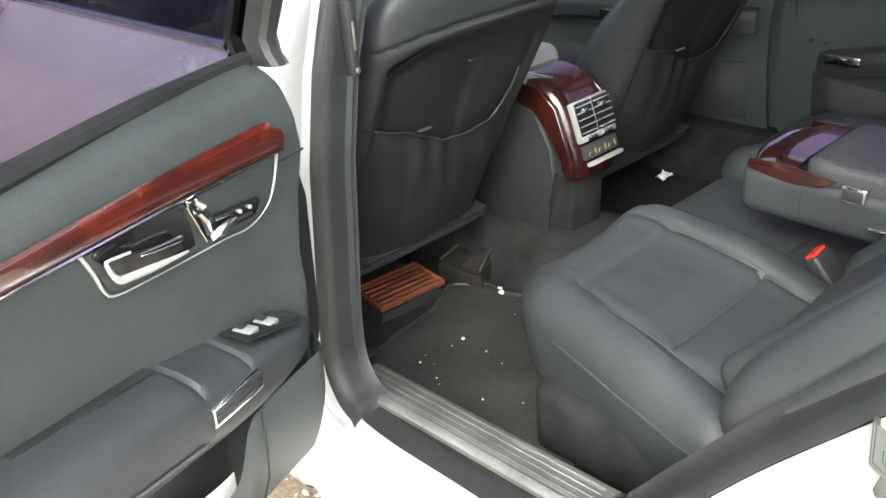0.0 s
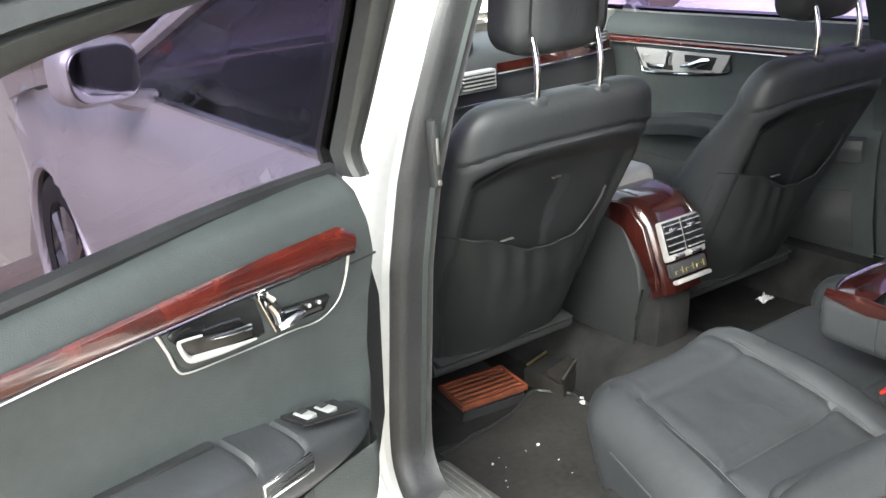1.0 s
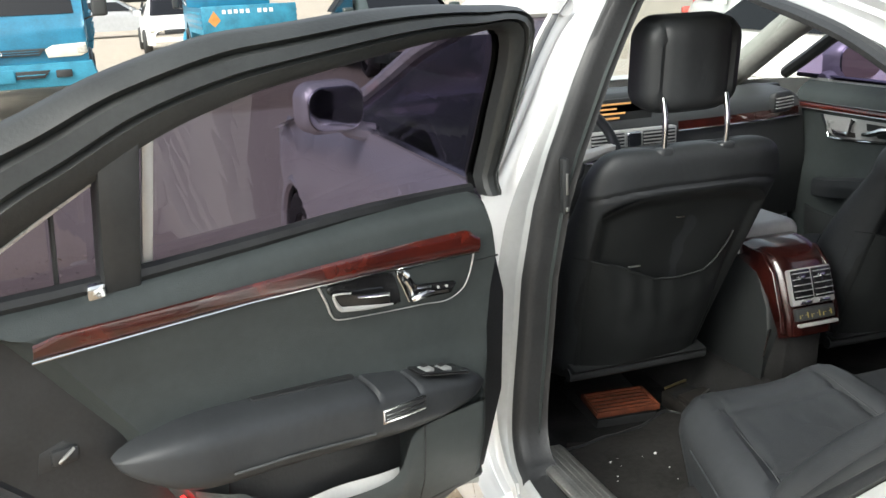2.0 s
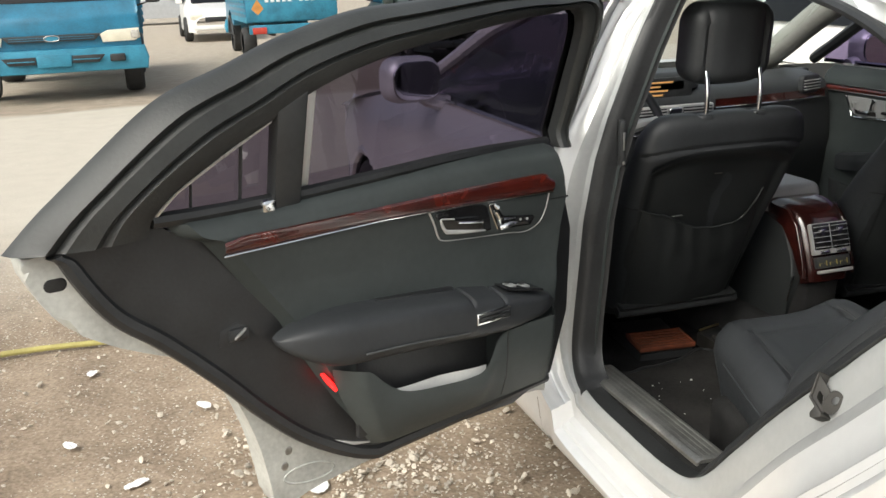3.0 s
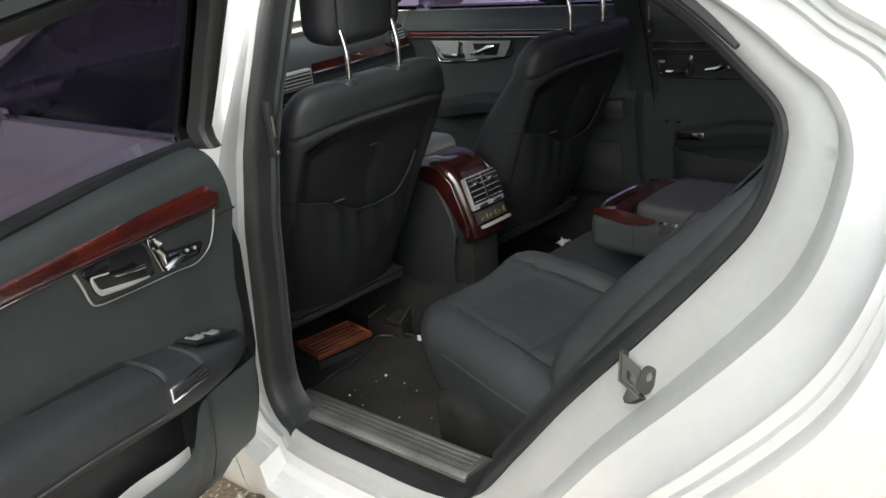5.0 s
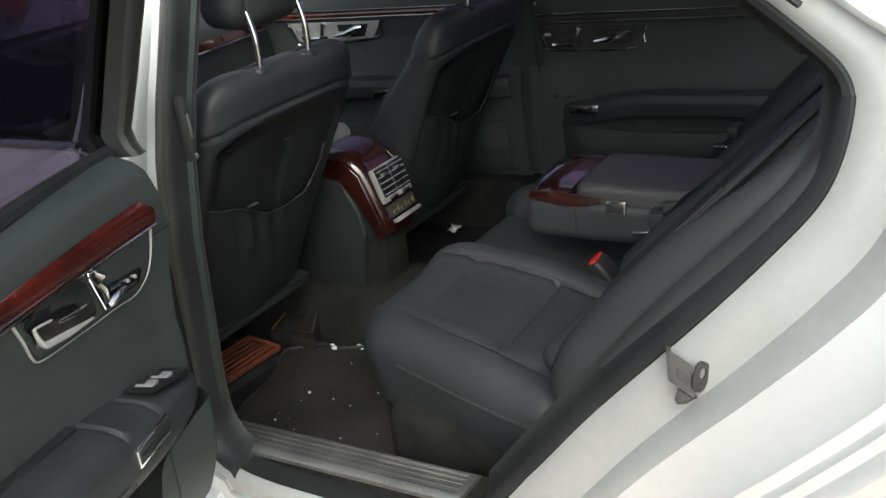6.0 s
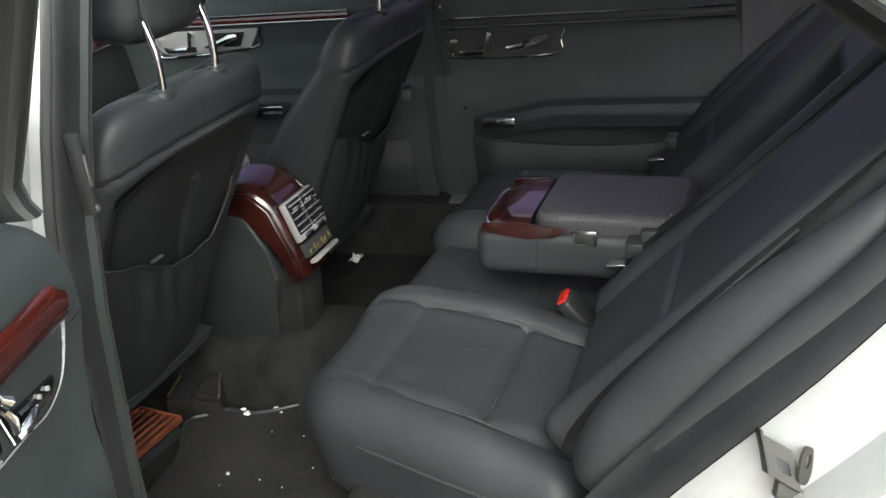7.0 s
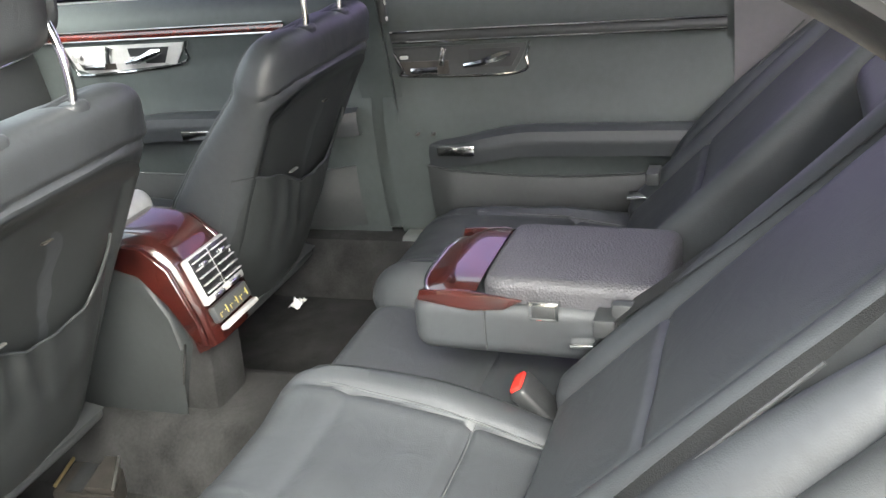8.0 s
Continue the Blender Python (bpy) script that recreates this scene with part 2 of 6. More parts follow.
def curve(x, xs, ys):
    """Like lerp, but smooth through the points."""
    i = min(max(int(np.searchsorted(xs, x)) - 1, 0), len(xs) - 2)
    h = xs[i + 1] - xs[i]
    t = min(max((x - xs[i]) / h, 0.0), 1.0)
    def slope(k):
        if k in (0, len(xs) - 1):
            k = min(max(k, 1), len(xs) - 1)
            return (ys[k] - ys[k - 1]) / (xs[k] - xs[k - 1])
        return (ys[k + 1] - ys[k - 1]) / (xs[k + 1] - xs[k - 1])
    a, b = slope(i) * h, slope(i + 1) * h
    return (2 * t ** 3 - 3 * t * t + 1) * ys[i] + (t ** 3 - 2 * t * t + t) * a + (3 * t * t - 2 * t ** 3) * ys[i + 1] + (t ** 3 - t * t) * b


def smooth(x, a, b):
    t = min(max((x - a) / (b - a), 0.0), 1.0)
    return t * t * (3 - 2 * t)


def groove(d, w=0.006, depth=0.006):
    return -depth * math.exp(-(d / w) ** 2)


def pad(sx, sy, h, r, fn=None, corner=0.06, step=0.008):
    """A cushion, its top at z = 0 round the origin: half sizes sx, sy, height h, edge radius r, upset by fn(x, y)."""
    def way(t, half):
        a = abs(t)
        s = 1 if t >= 0 else -1
        if a <= half - r:
            return t, 0.0
        if a <= half - r + r * math.pi / 2:
            g = (a - half + r) / r
            return s * (half - r + r * math.sin(g)), r * (1 - math.cos(g))
        return s * half, r + (a - (half - r + r * math.pi / 2))

    def axis(half):
        far = half - r + r * math.pi / 2 + (h - r)
        n = max(4, int((half - r) / step))
        inner = list(np.linspace(0, half - r, n + 1))
        arc = list(half - r + np.linspace(0, r * math.pi / 2, 7)[1:])
        down = [far] if h > r else []
        pos = inner + arc + down
        return [-v for v in pos[:0:-1]] + pos

    bm = bmesh.new()
    rows = []
    for ty in axis(sy):
        row = []
        for tx in axis(sx):
            x, dx = way(tx, sx)
            y, dy = way(ty, sy)
            dz = min((dx ** 3 + dy ** 3) ** (1 / 3), h)
            cx, cy = abs(x) - (sx - corner), abs(y) - (sy - corner)
            if cx > 0 and cy > 0:
                far = max(cx, cy) / math.hypot(cx, cy)
                x = math.copysign(sx - corner + cx * far, x)
                y = math.copysign(sy - corner + cy * far, y)
            up = fn(x, y) if fn and dz < h * 0.9 else 0.0
            row.append(bm.verts.new((x, y, -dz + up)))
        rows.append(row)
    for j in range(len(rows) - 1):
        for i in range(len(rows[0]) - 1):
            bm.faces.new((rows[j][i], rows[j][i + 1], rows[j + 1][i + 1], rows[j + 1][i]))
    edge = [v for v in rows[0]] + [q[-1] for q in rows[1:]] + rows[-1][-2::-1] + [q[0] for q in rows[-2:0:-1]]
    bm.faces.new(edge)
    bmesh.ops.triangulate(bm, faces=[f for f in bm.faces if len(f.verts) > 4])
    return bm


def ring_of(cx, cy, cz, r, axis='x', n=32, ry=None):
    out = []
    for k in range(n):
        a = 2 * math.pi * k / n
        c, s = r * math.cos(a), (ry or r) * math.sin(a)
        out.append((cx, cy + c, cz + s) if axis == 'x' else ((cx + c, cy, cz + s) if axis == 'y' else (cx + c, cy + s, cz)))
    return out


# ---------------------------------------------------------------- ground
def build_ground():
    m = bpy.data.materials.new("dirt_yard")
    m.use_nodes = True
    n, l = m.node_tree.nodes, m.node_tree.links
    b = n["Principled BSDF"]
    tc = n.new("ShaderNodeTexCoord")
    def noise_at(scale, detail=6, dist=0.0):
        t = n.new("ShaderNodeTexNoise")
        t.inputs["Scale"].default_value, t.inputs["Detail"].default_value, t.inputs["Distortion"].default_value = scale, detail, dist
        l.new(tc.outputs["Object"], t.inputs["Vector"])
        return t
    big, mid, fine = noise_at(0.35, 5, 0.6), noise_at(5, 8), noise_at(70, 6)
    dirt = n.new("ShaderNodeValToRGB")
    dirt.color_ramp.elements[0].position, dirt.color_ramp.elements[1].position = 0.30, 0.72
    dirt.color_ramp.elements[0].color, dirt.color_ramp.elements[1].color = (0.105, 0.074, 0.048, 1), (0.37, 0.290, 0.21, 1)
    mix = n.new("ShaderNodeMath")
    mix.operation = 'MULTIPLY_ADD'
    l.new(fine.outputs[0], mix.inputs[0])
    mix.inputs[1].default_value = 0.55
    half = n.new("ShaderNodeMath")
    half.operation = 'MULTIPLY'
    l.new(mid.outputs[0], half.inputs[0])
    half.inputs[1].default_value = 0.5
    l.new(half.outputs[0], mix.inputs[2])
    l.new(mix.outputs[0], dirt.inputs[0])
    pale = n.new("ShaderNodeValToRGB")
    pale.color_ramp.elements[0].color, pale.color_ramp.elements[1].color = (0.36, 0.325, 0.27, 1), (0.54, 0.50, 0.42, 1)
    l.new(mix.outputs[0], pale.inputs[0])
    # a strip of bare concrete crosses the yard in front of the car
    sep = n.new("ShaderNodeSeparateXYZ")
    l.new(tc.outputs["Object"], sep.inputs[0])
    wob = n.new("ShaderNodeMath")
    wob.operation = 'MULTIPLY_ADD'
    l.new(big.outputs[0], wob.inputs[0])
    wob.inputs[1].default_value = 2.0
    l.new(sep.outputs[1], wob.inputs[2])
    band = n.new("ShaderNodeValToRGB")
    band.color_ramp.elements[0].position, band.color_ramp.elements[0].color = 0.16, (0, 0, 0, 1)
    band.color_ramp.elements[1].position, band.color_ramp.elements[1].color = 0.26, (1, 1, 1, 1)
    e = band.color_ramp.elements.new(0.555)
    e.color = (1, 1, 1, 1)
    e = band.color_ramp.elements.new(0.575)
    e.color = (0.15, 0.15, 0.15, 1)
    e = band.color_ramp.elements.new(0.75)
    e.color = (0.5, 0.5, 0.5, 1)
    sc = n.new("ShaderNodeMath")
    sc.operation = 'MULTIPLY'
    l.new(wob.outputs[0], sc.inputs[0])
    sc.inputs[1].default_value = 0.05
    l.new(sc.outputs[0], band.inputs[0])
    mx = n.new("ShaderNodeMix")
    mx.data_type = 'RGBA'
    l.new(band.outputs[0], mx.inputs[0])
    l.new(dirt.outputs[0], mx.inputs[6])
    l.new(pale.outputs[0], mx.inputs[7])
    # pale chips bedded in the dirt, thicker in patches
    chip = n.new("ShaderNodeTexVoronoi")
    chip.inputs["Scale"].default_value = 58
    l.new(tc.outputs["Object"], chip.inputs["Vector"])
    near = n.new("ShaderNodeMapRange")
    near.inputs[1].default_value, near.inputs[2].default_value, near.inputs[3].default_value, near.inputs[4].default_value = 0.10, 0.26, 1.0, 0.0
    l.new(chip.outputs["Distance"], near.inputs[0])
    patch = n.new("ShaderNodeMapRange")
    patch.inputs[1].default_value, patch.inputs[2].default_value = 0.36, 0.56
    l.new(noise_at(1.7, 4).outputs[0], patch.inputs[0])
    some = n.new("ShaderNodeMath")
    some.operation = 'MULTIPLY'
    l.new(near.outputs[0], some.inputs[0])
    l.new(patch.outputs[0], some.inputs[1])
    chips = n.new("ShaderNodeMix")
    chips.data_type = 'RGBA'
    l.new(some.outputs[0], chips.inputs[0])
    l.new(mx.outputs[2], chips.inputs[6])
    chips.inputs[7].default_value = (0.56, 0.53, 0.46, 1)
    l.new(chips.outputs[2], b.inputs["Base Color"])
    b.inputs["Roughness"].default_value = 0.95
    bp = n.new("ShaderNodeBump")
    bp.inputs["Strength"].default_value, bp.inputs["Distance"].default_value = 0.7, 0.012
    l.new(mix.outputs[0], bp.inputs["Height"])
    l.new(bp.outputs[0], b.inputs["Normal"])
    def far(k):
        return math.copysign(abs(k) ** 3 * 400, k)
    def place(u, v):
        x, y = far(2 * u - 1), far(2 * v - 1)
        near = math.exp(-(x * x + y * y) / 60)
        return (x, y, 0.02 * near * (noise.noise((x * 0.9, y * 0.9, 0)) + 0.4 * noise.noise((x * 4, y * 4, 2))) - 0.012)
    tagged(part("ground", grid(place, 140, 140), m), "bare brown dirt yard with pale gravel and a concrete strip", "ground", kind="structure")
    # loose stones and scraps
    stone = mat("pale_stones", (0.46, 0.41, 0.34), 0.9, var=0.5, scale=9)
    rnd = random.Random(4)
    cage = bmesh.new()
    bmesh.ops.create_icosphere(cage, subdivisions=1, radius=1.0)
    pebble = np.array([v.co[:] for v in cage.verts])
    tris = np.array([[v.index for v in f.verts] for f in cage.faces])
    cage.free()
    verts, faces = [], []
    for k in range(7000):
        x, y = rnd.uniform(-4.2, -0.9), rnd.uniform(-1.2, 4.0)
        if k > 4200:
            x, y = rnd.gauss(-1.30, 0.30), rnd.gauss(0.40, 0.40)
        s = rnd.choice((0.002, 0.002, 0.003, 0.003, 0.004, 0.004, 0.005, 0.006, 0.008)) if k % 40 else rnd.uniform(0.009, 0.015)
        m = np.array(pose(0, 0, 0, rnd.uniform(0, 40), rnd.uniform(0, 40), rnd.uniform(0, 360)).to_3x3())
        lump = 1 + 0.25 * np.array([rnd.uniform(-1, 1) for _ in pebble])[:, None]
        faces.append(tris + len(pebble) * k)
        verts.append(pebble * lump * (s * rnd.uniform(0.8, 1.8), s, s * rnd.uniform(0.3, 0.6)) @ m.T + (x, y, s * 0.15))
    me = bpy.data.meshes.new("gravel")
    me.from_pydata(np.concatenate(verts).tolist(), [], np.concatenate(faces).tolist())
    me.materials.append(stone)
    tagged(new("gravel", me), "loose pale gravel scattered on the brown dirt", "gravel", kind="stuff")


build_ground()

# ---------------------------------------------------------------- car body
SECTION = spline([(-0.82, 0.17), (-0.885, 0.22), (-0.905, 0.32), (-0.925, 0.48), (-0.937, 0.65), (-0.935, 0.80), (-0.918, 0.92), (-0.88, 1.0),
                  (-0.848, 1.045), (-0.80, 1.13), (-0.735, 1.26), (-0.67, 1.36), (-0.58, 1.415), (-0.42, 1.455), (-0.2, 1.475), (0.0, 1.482)], 8)
LENGTH = np.r_[0, np.cumsum(np.hypot(*np.diff(SECTION, axis=0).T))]
BELT = 1.0


def squash(y):
    """How far the roof has come down towards the tail."""
    return 1 - 0.86 * smooth(y, -0.75, -2.05) if y < -0.75 else 1.0


def trim_line(z):
    """How far the inner edge of the door openings stands from the middle of the car."""
    return lerp(z, [0.37, 0.45, 0.6, 0.8, 0.95, 1.05, 1.2, 1.36, 1.45], [0.815, 0.805, 0.788, 0.768, 0.738, 0.706, 0.645, 0.570, 0.500])


def skin(y, s, depth=0.0, side=-1):
    """A place on the body side: y along the car, s up round the section, depth inwards."""
    x, z = lerp(s, LENGTH, SECTION[:, 0]), lerp(s, LENGTH, SECTION[:, 1])
    soft = smooth(depth, 0.0, 0.11)
    d = 0.02 + 0.12 * soft
    for k, p in ((0, 'x'), (1, 'z')):
        mean = (lerp(s - 0.09, LENGTH, SECTION[:, k]) + lerp(s + 0.09, LENGTH, SECTION[:, k])) / 2
        if k == 0:
            x += 0.6 * soft * (mean - x)
        else:
            z += 0.6 * soft * (mean - z)
    tx = lerp(s + d, LENGTH, SECTION[:, 0]) - lerp(s - d, LENGTH, SECTION[:, 0])
    tz = lerp(s + d, LENGTH, SECTION[:, 1]) - lerp(s - d, LENGTH, SECTION[:, 1])
    q = math.hypot(tx, tz) or 1
    flat = z
    x, z = x + depth * tz / q, z - depth * tx / q
    if z > BELT:
        z, flat = BELT + (z - BELT) * squash(y), BELT + (max(flat, BELT) - BELT) * squash(y)
    # deep in the opening the trim runs up in one clean line
    k = smooth(depth, 0.05, 0.115)
    if k > 0:
        line = trim_line(flat) + 0.008 * smooth(y, -0.45, -0.1)
        x, z = x + k * (depth - 0.128 - line - x), z + k * (flat - z)
    bulge = 1 - 0.10 * smooth(y, -1.6, -2.6) - 0.10 * smooth(y, 1.7, 2.7)
    return (-side * x * bulge, y, z)


def s_at(y, z):
    if z > BELT:
        z = BELT + (z - BELT) / squash(y)
    return float(np.interp(z, SECTION[:, 1], LENGTH))


APERTURE = [(0.035, 0.52), (0.012, 0.432), (-0.06, 0.388), (-0.25, 0.374), (-0.42, 0.370), (-0.535, 0.40), (-0.632, 0.505), (-0.737, 0.627), (-0.876, 0.772), (-0.970, 0.877), (-1.024, 0.950),
            (-1.046, 1.02), (-1.040, 1.075), (-0.985, 1.126), (-0.865, 1.208), (-0.67, 1.297), (-0.40, 1.376), (-0.15, 1.420), (-0.005, 1.415), (0.032, 1.31), (0.034, 1.1), (0.036, 0.88), (0.036, 0.70)]
MOUTH = spline([(y, s_at(y, z)) for y, z in APERTURE], 9, close=True)
MID = MOUTH.mean(0)


def mouth_rings(rings, side, keep=None):
    """Sheets round the door opening: rings of (offset outwards, depth inwards)."""
    t = np.roll(MOUTH, -1, 0) - np.roll(MOUTH, 1, 0)
    nrm = np.stack([t[:, 1], -t[:, 0]], 1)
    nrm /= np.linalg.norm(nrm, axis=1)[:, None]
    nrm *= np.sign(((MOUTH - MID) * nrm).sum(1))[:, None]
    n = len(MOUTH)
    bm = bmesh.new()
    made = []
    for off, depth in rings:
        made.append([])
        for p, q in zip(MOUTH, nrm):
            o = off if off < 0 else off * (0.55 if q[0] > 0.3 else 1 + 0.75 * smooth(-q[0], 0.35, 0.8))
            if off < 0 and q[0] > 0.3:
                o = off * 0.35
            elif off < 0 and q[1] < 0:
                o = off * (1 - smooth(-q[1], 0.7, 0.95))
            w = p + q * o
            made[-1].append(bm.verts.new(skin(w[0], w[1], depth, side)))
    for a, b in zip(made, made[1:]):
        for i in range(n):
            if keep is None or keep(nrm[i]):
                bm.faces.new((a[i], a[(i + 1) % n], b[(i + 1) % n], b[i]))
    if keep:
        bmesh.ops.delete(bm, geom=[v for v in bm.verts if not v.link_faces], context='VERTS')
    return bm, nrm


WHEEL_Y, WHEEL_F, WHEEL_R = -1.26, 1.87, 0.345


def quarter(side):
    """The skin from the opening's rim out to roof, sill, tail and front-door gap."""
    _, nrm = mouth_rings([(0, 0)], side)
    y0, y1, s0, s1 = -2.62, 0.075, 0.0, LENGTH[-1]
    bm = bmesh.new()
    rows = []
    steps = [k ** 1.4 for k in np.linspace(0, 1, 30)]
    for k in steps:
        row = []
        for p, q in zip(MOUTH, nrm):
            a = p + q * 0.125 * (0.55 if q[0] > 0.3 else 1 + 0.75 * smooth(-q[0], 0.35, 0.8))
            d = a - MID
            room = [((y1 if d[0] > 0 else y0) - MID[0]) / d[0] if abs(d[0]) > 1e-6 else 9, ((s1 if d[1] > 0 else s0) - MID[1]) / d[1] if abs(d[1]) > 1e-6 else 9]
            b = MID + d * max(1.0, min(room))
            w = a + (b - a) * k
            row.append(bm.verts.new(skin(min(w[0], y1), w[1], 0, side)))
        rows.append(row)
    n = len(MOUTH)
    for a, b in zip(rows, rows[1:]):
        for i in range(n):
            f = (a[i], a[(i + 1) % n], b[(i + 1) % n], b[i])
            c = sum((v.co for v in f), Vector()) / 4
            if math.hypot(c.y - WHEEL_Y, c.z - 0.33) < WHEEL_R + 0.02 or (-1.85 < c.y < -1.12 and abs(c.x) < 0.5 and c.z > 1.1):
                continue
            bm.faces.new(f)
    bmesh.ops.remove_doubles(bm, verts=bm.verts, dist=0.0005)
    return bm


def front_side(side):
    """Fender and closed front door below the windows."""
    s1 = s_at(0, BELT + 0.01)
    def place(u, v):
        y = 0.078 + 2.6 * u
        p = skin(y, s1 * v, 0, side)
        return (p[0], p[1], p[2] - 0.16 * smooth(y, 1.0, 2.7) * smooth(p[2], 0.5, 1.0))
    bm = grid(place, 110, 26)
    bad = [f for f in bm.faces if math.hypot(f.calc_center_median().y - WHEEL_F, f.calc_center_median().z - 0.33) < WHEEL_R + 0.02]
    bmesh.ops.delete(bm, geom=bad, context='FACES')
    return bm


car = thing("car", "silver-white saloon car parked with its rear door open", "car")
for side in (-1, 1):
    bm, _ = mouth_rings([(-0.045, 0.185), (-0.038, 0.18), (-0.028, 0.16), (-0.022, 0.142), (-0.014, 0.127), (-0.004, 0.122), (0.001, 0.135)], side)
    part("door_seal", bm, RUBBER, car, "thick black rubber door seal")
    inner = [(0.0, 0.128), (0.010, 0.116), (0.020, 0.113)]
    bm, _ = mouth_rings(inner, side, lambda q: q[0] > 0.3)
    part("pillar_cover", bm, RUBBER, car, "black pillar cover")
    # inner jamb bands carry painted shade; the outer band keeps the bright body paint
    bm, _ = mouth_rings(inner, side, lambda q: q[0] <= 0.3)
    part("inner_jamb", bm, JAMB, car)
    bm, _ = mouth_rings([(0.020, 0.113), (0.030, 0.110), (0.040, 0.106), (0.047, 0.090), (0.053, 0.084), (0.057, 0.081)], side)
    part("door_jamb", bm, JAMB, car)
    bm, _ = mouth_rings([(0.057, 0.081), (0.075, 0.072), (0.095, 0.056), (0.099, 0.044), (0.107, 0.040), (0.110, 0.026), (0.117, 0.022), (0.120, 0.006), (0.125, 0.0)], side)
    part("outer_jamb", bm, PAINT, car)
    t = np.roll(MOUTH, -1, 0) - np.roll(MOUTH, 1, 0)
    out = np.stack([-t[:, 1], t[:, 0]], 1) / np.linalg.norm(t, axis=1)[:, None]
    out *= np.sign(((MOUTH - MID) * out).sum(1))[:, None]
    drip = [skin(p[0] + 0.058 * q[0], p[1] + 0.058 * q[1], 0.055, side) for p, q in zip(MOUTH, out) if p[1] > s_at(p[0], 1.15) and q[0] < 0.5 and p[0] < -0.02]
    part("drip_rail", tube(drip, [0.003 + 0.008 * math.sin(math.pi * (k + 0.5) / len(drip)) ** 0.5 for k in range(len(drip))], 8), RUBBER, car, "grey rubber drip rail")
    part("quarter_panel", quarter(side), PAINT, car)
    part("front_fender", front_side(side), PAINT, car)
    # sills, door window and pillars of the front half
    top = lambda y: lerp(y, [0.05, 0.45, 0.80, 1.12, 1.30], [1.340, 1.325, 1.23, 1.085, 1.01])
    part("front_window", grid(lambda u, v: skin(0.10 + 1.12 * u, s_at(0, BELT + 0.02 + (top(0.10 + 1.12 * u) - BELT - 0.02) * v), 0.015, side), 24, 6), FRONT_TINT, car).visible_shadow = False
    part("window_frame", tube([skin(y, s_at(0, top(y) + 0.012), 0.008, side) for y in np.linspace(0.07, 1.30, 24)], 0.022, 8), PAINT if side < 0 else PLASTIC, car)
    part("belt_moulding", tube([skin(y, s_at(0, BELT + 0.012), -0.002, side) for y in np.linspace(0.08, 1.25, 20)], 0.009, 6), CHROME, car)
    part("center_pillar", grid(lambda u, v: skin(0.065 + 0.045 * u, s_at(0, BELT + 0.365 * v), 0.006, side), 3, 12), RUBBER, car)
    xs = 1 if side > 0 else -1
    pil = spline([(0.74 * xs, 1.50, 0.985), (0.70 * xs, 1.30, 1.08), (0.645 * xs, 0.97, 1.235), (0.575 * xs, 0.55, 1.385)], 6)
    part("windscreen_pillar", tube(pil, 0.038 if side < 0 else 0.052, 12), PAINT if side < 0 else CREAM, car)
    # outside mirror
    mx, my, mz = (-0.972, 0.86, 1.085) if side < 0 else (0.975, 1.05, 1.065)
    bm = pad(0.092, 0.072, 0.09, 0.035, None, 0.05, 0.03)
    mir = part("outside_mirror", bm, PAINT, car, "silver-white door mirror", m=Matrix.Translation((mx, my, mz)) @ pose(0, 0, 0, 90, 0, -8 * xs))
    bm = pad(0.080, 0.060, 0.008, 0.004, None, 0.045, 0.03)
    part("mirror_glass", bm, MIRROR, mir, m=Matrix.Translation((mx, my - 0.005, mz)) @ pose(0, 0, 0, 90, 0, -8 * xs))
    part("mirror_arm", tube([(0.86 * xs, my + 0.05, 1.0), (0.93 * xs, my + 0.05, 1.02), (0.975 * xs, my + 0.05, 1.05)], [0.03, 0.025, 0.02], 8), PAINT, mir)
    # outside handle of the front door
    part("door_handle", tube([skin(y, s_at(0, 0.86), -d, side) for y, d in zip(np.linspace(0.16, 0.36, 9), [0, 0.025, 0.034, 0.037, 0.038, 0.037, 0.034, 0.025, 0])], 0.014, 8, 1.3), CHROME, car)
    for wy in (WHEEL_Y, WHEEL_F):
        wx = 0.80 * xs
        prof = spline([(-0.11, 0.24), (-0.12, 0.29), (-0.10, 0.325), (0.0, 0.335), (0.10, 0.325), (0.12, 0.29), (0.11, 0.24)], 3)
        bm = grid(lambda u, v: (wx + prof[round(v * (len(prof) - 1))][0], wy + prof[round(v * (len(prof) - 1))][1] * math.cos(2 * math.pi * u), 0.33 + prof[round(v * (len(prof) - 1))][1] * math.sin(2 * math.pi * u)), 56, len(prof) - 1, True)
        wheel = part("wheel", bm, TYRE, car, "black tyre on a silver alloy rim")
        bm = bmesh.new()
        for k in range(8):
            a = 2 * math.pi * k / 8
            o = tube([(wx + 0.10 * xs, wy + 0.04 * math.cos(a), 0.33 + 0.04 * math.sin(a)), (wx + 0.085 * xs, wy + 0.225 * math.cos(a), 0.33 + 0.225 * math.sin(a))], [0.02, 0.026], 6)
            tmp = bpy.data.meshes.new("spoke")
            o.to_mesh(tmp)
            o.free()
            bm.from_mesh(tmp)
            bpy.data.meshes.remove(tmp)
        part("spokes", bm, ALLOY, wheel)
        part("rim", grid(lambda u, v: (wx + (0.105 - 0.19 * v) * xs, wy + (0.245 - 0.02 * v) * math.cos(2 * math.pi * u), 0.33 + (0.245 - 0.02 * v) * math.sin(2 * math.pi * u)), 40, 3, True), ALLOY, wheel)
        lip = [(0.915 * xs, wy + (WHEEL_R + 0.025) * math.cos(a), 0.33 + (WHEEL_R + 0.025) * math.sin(a)) for a in np.linspace(-0.35, math.pi + 0.35, 40)]
        part("wheel_arch", tube(lip, 0.022, 8), PAINT, car)
